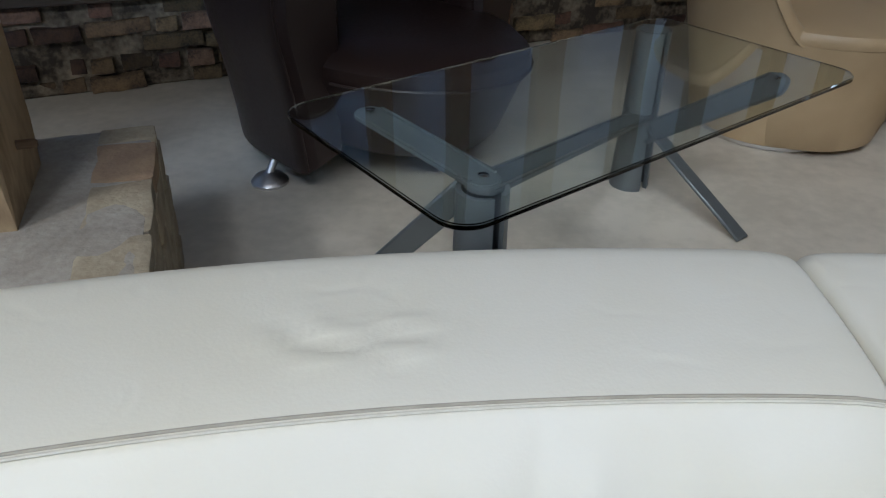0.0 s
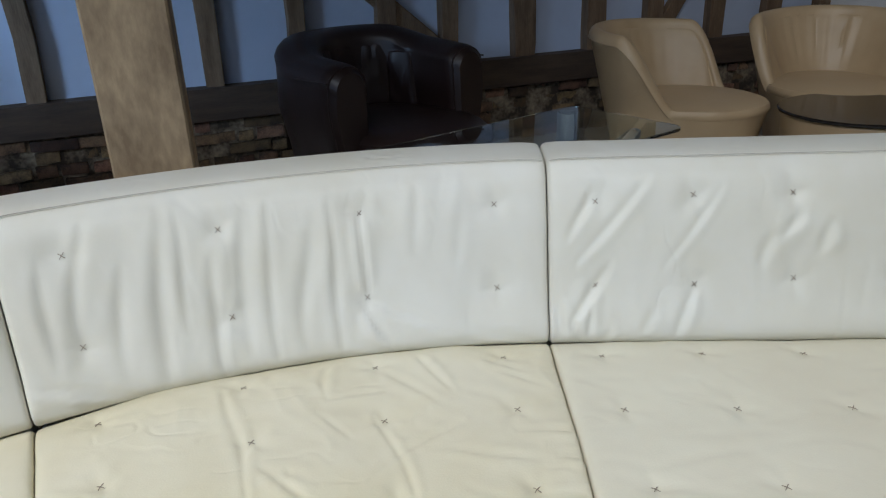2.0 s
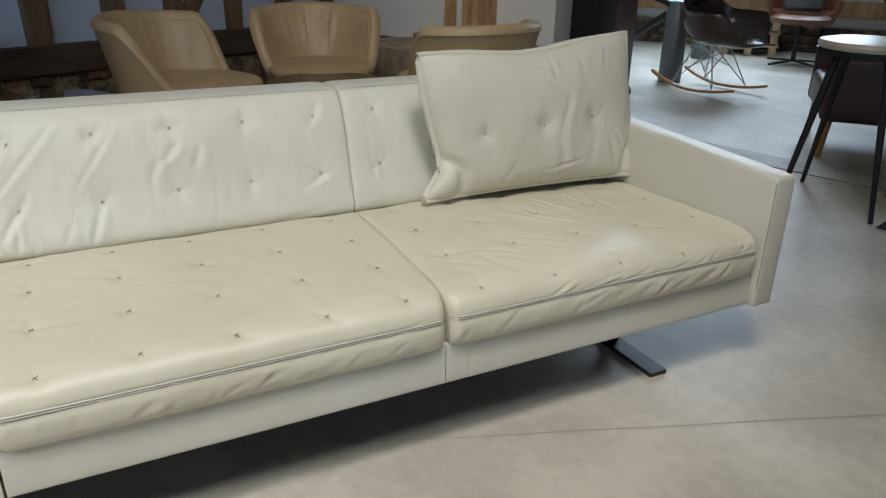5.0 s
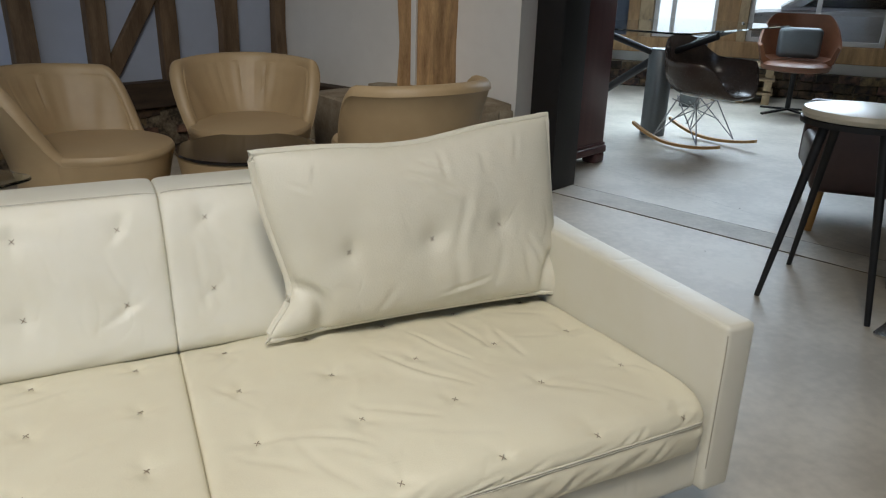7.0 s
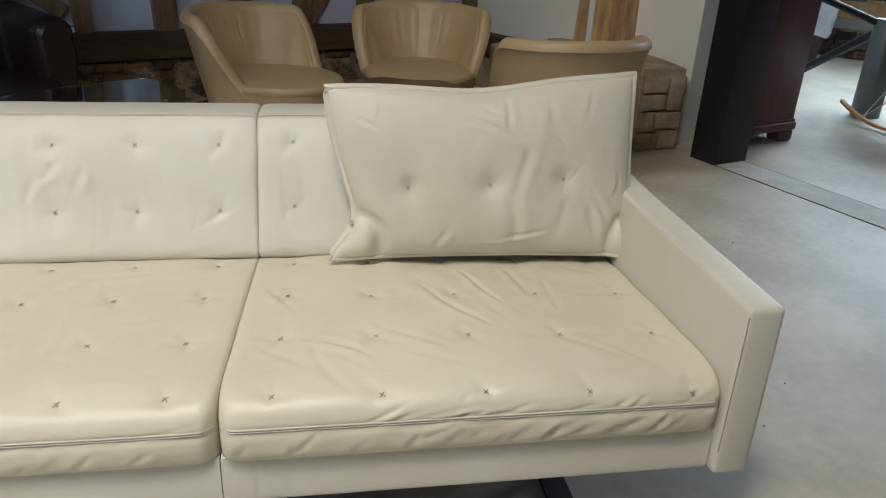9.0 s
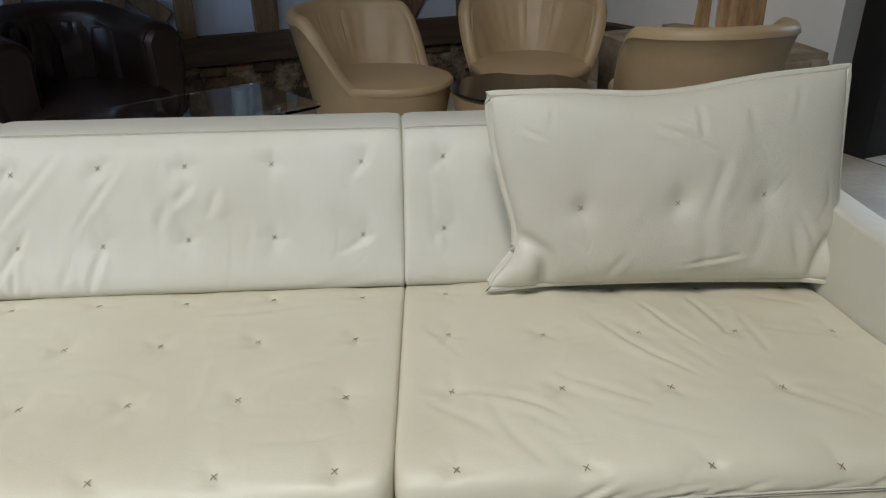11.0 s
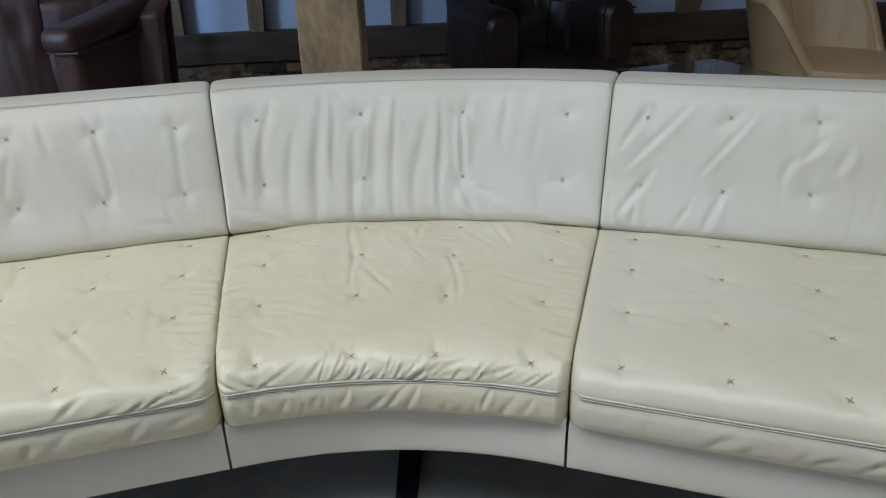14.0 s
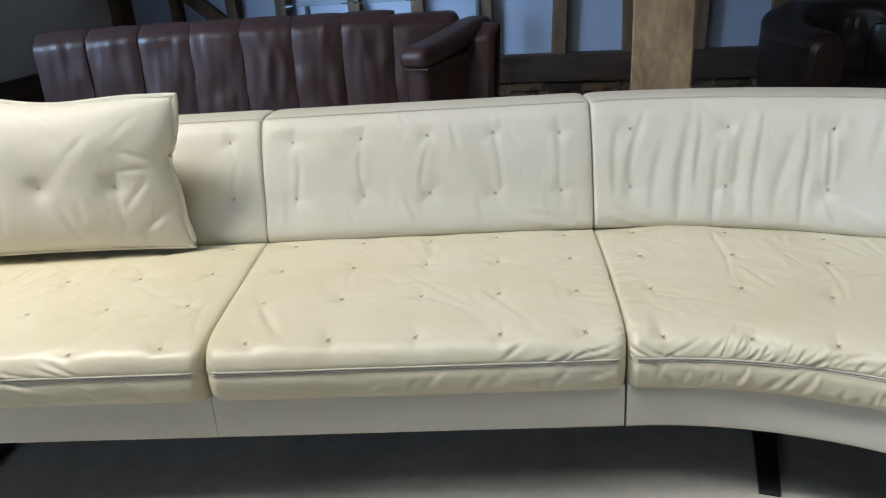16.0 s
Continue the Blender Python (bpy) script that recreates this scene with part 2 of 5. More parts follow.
def box(x0, y0, z0, x1, y1, z1, bev=0.0, seg=2, bm=None, m=None):
    bm = bm or bmesh.new()
    vs = bmesh.ops.create_cube(bm, size=1.0)["verts"]
    for v in vs:
        v.co = Vector(((x0 + x1) / 2 + v.co.x * (x1 - x0), (y0 + y1) / 2 + v.co.y * (y1 - y0), (z0 + z1) / 2 + v.co.z * (z1 - z0)))
    if m is not None:
        bmesh.ops.transform(bm, matrix=m, verts=vs)
    if bev:
        es = list({e for v in vs for e in v.link_edges})
        bmesh.ops.bevel(bm, geom=es, offset=bev, segments=seg, profile=0.5, affect="EDGES")
    return bm


def tube(path, radius, n=8, closed=False, bm=None, taper=None):
    """A round rod along a path of points."""
    bm = bm or bmesh.new()
    pts = [Vector(p) for p in path]
    rings = []
    up = Vector((0.3, 0.2, 1)).normalized()
    for i, p in enumerate(pts):
        a = pts[i - 1] if (i or closed) else p
        b = pts[(i + 1) % len(pts)] if (i < len(pts) - 1 or closed) else p
        d = (b - a).normalized()
        s = d.cross(up)
        if s.length < 1e-4:
            s = d.cross(Vector((1, 0, 0)))
        s.normalize()
        t = d.cross(s)
        r = radius if taper is None else radius + (taper - radius) * i / (len(pts) - 1)
        rings.append([bm.verts.new(p + r * (math.cos(k * 2 * math.pi / n) * s + math.sin(k * 2 * math.pi / n) * t)) for k in range(n)])
    m = len(rings)
    for i in range(m if closed else m - 1):
        A, B = rings[i], rings[(i + 1) % m]
        for k in range(n):
            bm.faces.new((A[k], A[(k + 1) % n], B[(k + 1) % n], B[k]))
    if not closed:
        bm.faces.new(rings[0])
        bm.faces.new(list(reversed(rings[-1])))
    return bm


def lathe(profile, n=40, bm=None, a0=0.0, a1=360.0, sx=1.0, sy=1.0):
    """A turned body from (radius, height) pairs."""
    bm = bm or bmesh.new()
    rings = []
    for r, z in profile:
        rings.append([bm.verts.new((sx * r * math.cos(2 * math.pi * k / n), sy * r * math.sin(2 * math.pi * k / n), z)) for k in range(n)])
    for A, B in zip(rings, rings[1:]):
        for k in range(n):
            bm.faces.new((A[k], A[(k + 1) % n], B[(k + 1) % n], B[k]))
    bm.faces.new(list(reversed(rings[0])))
    bm.faces.new(rings[-1])
    return bm


def bar(p, q, w, h, bev=0.002, up=(0, 0, 1), bm=None):
    """A flat bar from p to q, w wide and h high."""
    p, q = Vector(p), Vector(q)
    d = q - p
    x = d.normalized()
    s = Vector(up).cross(x)
    if s.length < 1e-4:
        s = Vector((1, 0, 0))
    s.normalize()
    t = x.cross(s)
    m = Matrix((x, s, t)).transposed().to_4x4()
    m.translation = (p + q) / 2
    return box(-d.length / 2, -w / 2, -h / 2, d.length / 2, w / 2, h / 2, bev, 1, bm, m)


def smooth01(t):
    t = max(0.0, min(1.0, t))
    return t * t * (3 - 2 * t)



# ---- the room: floor, walls, ceiling ----
ROOM = 24.0
CR, SR = math.cos(radians(ROOM)), math.sin(radians(ROOM))
WALL0 = Vector((-1.38, 3.33, 0))


def wall_pose(u=0.0, off=0.0, z=0.0):
    """A pose on the timber wall: u along it, off in front of it."""
    p = WALL0 + Vector((CR, SR, 0)) * u + Vector((SR, -CR, 0)) * off
    return pose(p.x, p.y, z, 0, 0, ROOM)


def rough_box(x0, y0, z0, x1, y1, z1, amp, seed, cuts=4, bm=None, freq=3.0):
    """A block with uneven faces and worn edges."""
    bm = bm or bmesh.new()
    b2 = bmesh.new()
    bmesh.ops.create_cube(b2, size=1.0)
    bmesh.ops.bevel(b2, geom=list(b2.edges), offset=0.03, segments=1, affect="EDGES")
    bmesh.ops.subdivide_edges(b2, edges=[e for e in b2.edges if e.calc_length() > 0.3], cuts=cuts, use_grid_fill=True)
    sz = Vector((x1 - x0, y1 - y0, z1 - z0))
    c = Vector(((x0 + x1) / 2, (y0 + y1) / 2, (z0 + z1) / 2))
    for v in b2.verts:
        p = Vector((v.co.x * sz.x, v.co.y * sz.y, v.co.z * sz.z)) + c
        nz = noise.noise_vector(p * freq + Vector((seed, seed * 0.7, 0)))
        v.co = p + nz * amp
    me = bpy.data.meshes.new("tmp")
    b2.to_mesh(me)
    b2.free()
    bm.from_mesh(me)
    bpy.data.meshes.remove(me)
    return bm


floor = tagged(part("floor", box(-14, -9, -0.1, 16, 16, 0.0), CONC, smooth=False), "pale worn concrete floor with stains and fine cracks", "floor", kind="structure")
# Ceiling and outer walls are unseen, added dark to limit bounced light
ceiling = tagged(part("ceiling", box(-14, -9, 3.6, 16, 16, 3.75), BOARD, smooth=False), "unseen dark boarded ceiling added to close the showroom and limit bounced light", "ceiling", kind="structure")
for nm, b in (("wall_south", (-14, -5.4, 0, 16, -5.2, 3.6)), ("wall_west", (-9.2, -5.2, 0, -9.0, 5, 3.6)), ("wall_east", (13.6, -5.2, 0, 13.8, 14, 3.6))):
    tagged(part(nm, box(*b), RUBBLE, smooth=False), "unseen plain rough stone wall added to close the room", "wall", kind="structure")

wall_north = thing("wall_north", "timber-framed barn wall with white plaster panels on a brick plinth", "wall", wall_pose(), kind="structure")
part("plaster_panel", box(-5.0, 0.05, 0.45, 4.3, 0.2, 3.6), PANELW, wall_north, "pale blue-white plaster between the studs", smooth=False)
part("mortar_bed", rough_box(-5.0, -0.022, 0, 4.3, 0.25, 0.345, 0.012, 3, 40, freq=5), MORTAR, wall_north, "crumbling lime mortar")
part("sill_beam", rough_box(-5.0, -0.06, 0.335, 4.3, 0.12, 0.505, 0.008, 7, 12, freq=2.0), OAKDARK, wall_north, "dark weathered oak sill beam")
STUDS = ((-3.97, 0.12), (-3.50, 0.07), (-3.08, 0.08), (-2.73, 0.08), (-2.22, 0.08), (-1.80, 0.08), (-1.36, 0.08), (-0.90, 0.09), (-0.48, 0.08), (-0.05, 0.10), (0.40, 0.09), (0.90, 0.11), (1.28, 0.10),
         (1.76, 0.14), (2.25, 0.13), (2.69, 0.12), (3.18, 0.12), (3.66, 0.14), (4.12, 0.10))
for k, (u, w) in enumerate(STUDS):
    part("stud", rough_box(u - w / 2, -0.02, 0.49, u + w / 2, 0.10, 3.6, 0.019, k * 3.1, 12, freq=2.3), OAK, wall_north)
for k, (ua, za, ub, zb) in enumerate(((-3.62, 1.15, -3.1, 0.72), (0.80, 0.95, 1.18, 0.62), (2.72, 0.50, 3.12, 1.12), (-1.25, 0.52, -0.95, 0.95))[:3]):
    b = bar((ua - (ub - ua) * 0.02, 0.045, za), (ub, 0.045, zb), 0.08, 0.10, 0.006)
    part("brace", b, OAK, wall_north, "slanting oak brace")

# the wall that meets it at the far end, in shade
west = thing("wall_west_return", "grey shaded plaster wall on a dark oak sill and rubble plinth", "wall", pose(-4.97, 1.73, 0, 0, 0, ROOM - 90), kind="structure")
part("plaster_panel", box(0.0, -0.2, 0.6, 1.5, -0.02, 3.6), PLASTER, west, smooth=False)
part("sill_beam", rough_box(0.0, -0.2, 0.47, 1.5, 0.05, 0.63, 0.008, 91, 6), OAKDARK, west, "dark oak sill beam")
part("plinth", rough_box(0.0, -0.2, 0.0, 1.5, 0.02, 0.48, 0.014, 92, 8), RUBBLE, west, "rubble plinth")
part("post", rough_box(-0.06, -0.05, 0.5, 0.10, 0.06, 3.6, 0.012, 93, 8), OAK, west, "corner post")

# the short return wall with its post, plinth and the pier at its end
RET = -62.0
ret_wall = thing("wall_return", "white plastered return wall with oak post on a rubble plinth", "wall", pose(2.44, 4.98, 0, 0, 0, RET), kind="structure")
part("plaster_panel", box(-0.2, 0.02, 0.4, 1.3, 0.2, 3.6), PLASTER, ret_wall, smooth=False)
part("plaster_end", box(1.3, 0.02, 0.0, 2.04, 0.3, 3.6), PLASTER, ret_wall, "white painted wall end", smooth=False)
part("sill_beam", rough_box(-0.1, -0.10, 0.28, 1.3, 0.10, 0.43, 0.008, 21, 6), OAKDARK, ret_wall)
part("plinth", rough_box(-0.1, -0.06, 0, 1.35, 0.2, 0.30, 0.012, 24, 6), RUBBLE, ret_wall, "rubble plinth")
part("post", rough_box(1.27, -0.24, 0.46, 1.57, 0.10, 3.6, 0.03, 5, 11, freq=2.6), mat("honey_oak", (0.62, 0.40, 0.20), 0.8, var=0.45, scale=4, bump=0.6, bscale=20, stretch=(4, 4, 0.8), tint=(0.27, 0.15, 0.07)), ret_wall, "honey-brown split oak post")
part("plaster_streak", box(1.40, -0.257, 0.55, 1.44, -0.235, 3.6, 0.004), PLASTER, ret_wall)
ledge = thing("rubble_ledge", "low rough rubble stone ledge with a mortar top", "stone ledge", pose(3.06, 3.02, 0, 0, 0, 12))
part("core", rough_box(-0.02, 0.03, 0, 0.29, 1.15, 0.455, 0.012, 11, 5), RUBBLE, ledge, "rough stone and mortar core")
part("core", rough_box(-0.42, 0.62, 0, 0.05, 1.3, 0.45, 0.014, 12, 5), RUBBLE, ledge, "rough stone and mortar core")
part("top", rough_box(-0.03, 0.02, 0.44, 0.30, 1.2, 0.49, 0.016, 13, 6), RUBBLE, ledge, "broken mortar top")
for k, (x0, z0, x1, z1) in enumerate(((0, 0, 0.14, 0.11), (0.15, 0, 0.29, 0.12), (0, 0.12, 0.10, 0.24), (0.11, 0.13, 0.29, 0.23), (0, 0.25, 0.17, 0.34), (0.18, 0.24, 0.29, 0.45), (0, 0.35, 0.17, 0.45))):
    part("stone", rough_box(x0 + 0.002, 0.012, z0 + 0.002, x1 - 0.002, 0.08, z1 - 0.002, 0.009, 30 + k, 4, freq=9), RUBBLE, ledge)

column = thing("steel_column", "black painted steel box column on a base plate", "column", pose(3.425, 2.75, 0, 0, 0, 20))
part("shaft", box(0, 0, 0.0, 0.26, 0.19, 3.6, 0.004), STEEL, column, "black painted steel shaft")
part("weld_seam", box(0.004, -0.004, 0, 0.010, 0.0, 3.6), STEEL, column)

strip = tagged(part("floor_strip", box(0.0, -3.2, -0.05, 0.235, 0.06, 0.004, 0.003, 1, None, pose(3.44, 2.735, 0, 0, 0, 20)), STRIP, smooth=False), "grey threshold strip set into the concrete", "floor", kind="structure")
for k, xo in enumerate((-0.004, 0.236)):
    tagged(part("floor_joint", box(xo, -3.2, -0.05, xo + 0.0045, 0.06, 0.003, 0, 1, None, pose(3.44, 2.735, 0, 0, 0, 20)), MORTAR, smooth=False), "dark open joint beside the threshold", "floor", kind="structure")

# timber pillar on its brick footing
DUSTY = mat("dusty_mortar", (0.44, 0.41, 0.36), 0.95, var=0.3, scale=7, bump=0.8, bscale=50, tint=(0.27, 0.24, 0.20))
CLAY = mat("worn_clay_brick", (0.42, 0.30, 0.19), 0.92, var=0.4, scale=14, bump=0.8, bscale=60, tint=(0.28, 0.19, 0.135))
CLAYPALE = mat("pale_worn_brick", (0.45, 0.39, 0.28), 0.95, var=0.4, scale=12, bump=0.8, bscale=50, tint=(0.28, 0.23, 0.165))
footing = thing("brick_footing", "old brick footing with a mortar-smeared top under the pillar", "footing", pose(-0.71, 1.63, 0, 0, 0, 19.5))
part("core", rough_box(-0.62, -0.2, 0, -0.004, 0.51, 0.335, 0.006, 41, 6), DUSTY, footing, "lime mortar core")
part("mortar_top", rough_box(-0.62, -0.2, 0.325, -0.008, 0.50, 0.362, 0.008, 42, 10, freq=6), DUSTY, footing, "pale dusty mortar top")
for y0, y1, m_ in ((-0.20, 0.025, CLAYPALE), (0.035, 0.235, CLAYPALE), (0.245, 0.420, CLAY), (0.43, 0.508, CLAYPALE)):
    part("brick", rough_box(-0.115, y0, 0.30, 0.003, y1, 0.3635, 0.006, 57 + y0 * 9, 6, freq=11), m_, footing, "worn brick showing through the mortar")
for k in range(4):
    for j in range(3):
        y0 = -0.2 + j * 0.237 + (0.118 if k % 2 else 0)
        y1 = min(y0 + 0.225, 0.515)
        if y1 - y0 > 0.05:
            part("brick", rough_box(-0.115, y0, 0.006 + k * 0.082, 0.004, y1, 0.080 + k * 0.082, 0.005, 50 + k * 7 + j, 3, freq=9), CLAYPALE, footing)

pillar = thing("timber_pillar", "square sawn oak pillar with a grey-brown grain", "pillar", pose(-0.935, 1.64, 0.36, 0, 0, 19.5))
part("shaft", rough_box(-0.24, 0.0, 0.0, 0.0, 0.29, 3.24, 0.004, 61, 8, freq=1.5), OAKPALE, pillar, "sawn oak shaft")
part("peg", lathe([(0.009, 0), (0.009, 0.03), (0.006, 0.034)], 10), OAK, pillar, "oak peg").matrix_basis = pose(0.0, 0.13, 0.11, 0, 90, 0)

# wear on the floor: a wandering crack line, and chips of mortar
def crack(p, q, w, seed, n=26):
    bm = bmesh.new()
    p, q = Vector(p), Vector(q)
    side = Vector((-(q - p).y, (q - p).x, 0)).normalized()
    rows = []
    for k in range(n + 1):
        c = p + (q - p) * k / n + side * 0.012 * noise.noise(Vector((k * 0.35, seed, 0)))
        h = w * (0.6 + 0.6 * abs(noise.noise(Vector((k * 0.7, seed, 4)))))
        rows.append([bm.verts.new((c.x + side.x * s * h, c.y + side.y * s * h, 0.0012 if s else 0.0012)) for s in (-1, 1)])
    for A, B in zip(rows, rows[1:]):
        bm.faces.new((A[0], A[1], B[1], B[0]))
    return bm


DUST = mat("crack_dirt", (0.46, 0.42, 0.35), 0.5, var=0.3, scale=20)
for k, (a, b, w) in enumerate((((0.5, 0.36, 0), (4.2, -1.02, 0), 0.0022), ((-2.2, -1.5, 0), (0.4, -0.2, 0), 0.0025), ((4.4, 1.0, 0), (4.1, 3.2, 0), 0.003))):
    tagged(part("floor_crack", crack(a, b, w, 3.0 + k), DUST, smooth=False), "thin dirty crack in the concrete", "floor", kind="structure")
rc = random.Random(12)
bm = bmesh.new()
for k in range(34):
    x, y = rc.uniform(1.2, 4.6), rc.uniform(-0.9, 2.8)
    if x < 2.1 and y > -0.1:
        continue
    r = rc.uniform(0.0015, 0.005)
    m = pose(x, y, r * 0.3, rc.uniform(0, 40), rc.uniform(0, 40), rc.uniform(0, 360))
    vs = bmesh.ops.create_cube(bm, size=r * 1.4, matrix=m)["verts"]
    for v in vs:
        v.co.z = max(0.0005, v.co.z)
tagged(part("floor_chips", bm, DUSTY, smooth=False), "scattered chips of mortar and dirt on the floor", "debris", kind="stuff")

# ---- the curved cream leather sofa ----
TH = radians(33.0)
CX, CY = 0.075, -0.90


def warp(u, y):
    """The joints between the cushions run slightly aslant."""
    a = 0.034 * (1 - y / 0.8) if y < 0.8 else 0.0
    return u + a * max(0.0, 1 - (u - CX) / 0.45) * (1 if u < 0.6 else 0) + 0.043 * (min(y, 0.85) - 0.42) * math.exp(-((u - 1.018) / 0.22) ** 2) + 0.034 * max(0.0, 1 - y / 0.65) * smooth01((u - 1.5) / 0.45)


def on_right(u, y, z):
    return Vector((warp(u, y), y, z))


def on_left(u, y, z):
    dx, dy = warp(u, y) - CX, y - CY
    return Vector((CX - dx * math.cos(TH) - dy * math.sin(TH), CY - dx * math.sin(TH) + dy * math.cos(TH), z))


def on_curve(u, y, z):
    r = y - CY
    sh = 0.034 * (1 - y / 0.8) / r if y < 0.8 else 0.0
    a = u * TH - sh * max(0.0, 1 - u / 0.35) + sh * max(0.0, 1 - (1 - u) / 0.35)
    return Vector((CX - r * math.sin(a), CY + r * math.cos(a), z))


def chaikin(pts, n=2):
    for _ in range(n):
        q = []
        for i, p in enumerate(pts):
            o = pts[(i + 1) % len(pts)]
            q.append((0.75 * p[0] + 0.25 * o[0], 0.75 * p[1] + 0.25 * o[1]))
            q.append((0.25 * p[0] + 0.75 * o[0], 0.25 * p[1] + 0.75 * o[1]))
        pts = q
    return pts


def resample(pts, step):
    out = []
    for i, p in enumerate(pts):
        o = pts[(i + 1) % len(pts)]
        n = max(1, int(math.hypot(o[0] - p[0], o[1] - p[1]) / step))
        out += [(p[0] + (o[0] - p[0]) * k / n, p[1] + (o[1] - p[1]) * k / n) for k in range(n)]
    return out


SEAT = resample(chaikin([(0.80, 0.312), (0.805, 0.365), (0.785, 0.396), (0.752, 0.412), (0.68, 0.4205), (0.52, 0.429), (0.32, 0.434), (0.20, 0.4355), (0.155, 0.4345), (0.118, 0.4265), (0.099, 0.412), (0.0905, 0.395), (0.0885, 0.383), (0.0880, 0.374), (0.0858, 0.362), (0.0850, 0.342), (0.0880, 0.320), (0.0950, 0.306), (0.1080, 0.300), (0.125, 0.304), (0.14, 0.312), (0.30, 0.312)], 2), 0.0075)
BACK = resample(chaikin([(0.82, 0.385), (0.785, 0.395), (0.764, 0.412), (0.762, 0.44), (0.792, 0.52), (0.830, 0.64), (0.866, 0.712), (0.884, 0.733), (0.894, 0.745), (0.902, 0.748), (0.94, 0.752), (1.03, 0.748), (1.070, 0.742), (1.085, 0.72), (1.09, 0.60), (1.085, 0.40), (1.05, 0.385)], 2), 0.0075)


def normals(pr):
    out = []
    n = len(pr)
    for i in range(n):
        a, b = pr[i - 1], pr[(i + 1) % n]
        d = Vector((b[0] - a[0], b[1] - a[1]))
        d.normalize()
        out.append((d.y, -d.x))
    area2 = sum(pr[i - 1][0] * pr[i][1] - pr[i][0] * pr[i - 1][1] for i in range(n))
    s = 1 if area2 > 0 else -1
    return [(s * a, s * b) for a, b in out]


SEAT_N, BACK_N = normals(SEAT), normals(BACK)


SEAM_V = 0.017


def unrolled(pr):
    """Depth along the leather: y on the top of a seat, running on over its front roll to SEAM_V at the seam and below it down the front face."""
    out = [y for y, z in pr]
    k = min(range(len(pr)), key=lambda i: abs(pr[i][0] - 0.125) + (9 if pr[i][1] < 0.41 else 0))
    step = 1 if pr[k + 1][0] < pr[k][0] else -1
    i, run, way = k, 0.0, []
    while pr[i + step][1] > 0.303 and pr[i + step][0] < 0.13:
        run += math.hypot(pr[i + step][0] - pr[i][0], pr[i + step][1] - pr[i][1])
        i += step
        way.append((i, run, pr[i][1]))
    at_seam = min(way, key=lambda q: abs(q[2] - 0.379))[1]
    for i, run, z in way:
        out[i] = pr[k][0] - (pr[k][0] - SEAM_V) * run / at_seam if run < at_seam else SEAM_V - (run - at_seam)
    return out


SEAT_V = unrolled(SEAT)


def seg_dist(px, py, x0, y0, x1, y1):
    dx, dy = x1 - x0, y1 - y0
    t = max(0.0, min(1.0, ((px - x0) * dx + (py - y0) * dy) / (dx * dx + dy * dy)))
    ex, ey = px - x0 - t * dx, py - y0 - t * dy
    side = (ex * dy - ey * dx) / math.hypot(dx, dy)
    return math.hypot(ex, ey), side, t


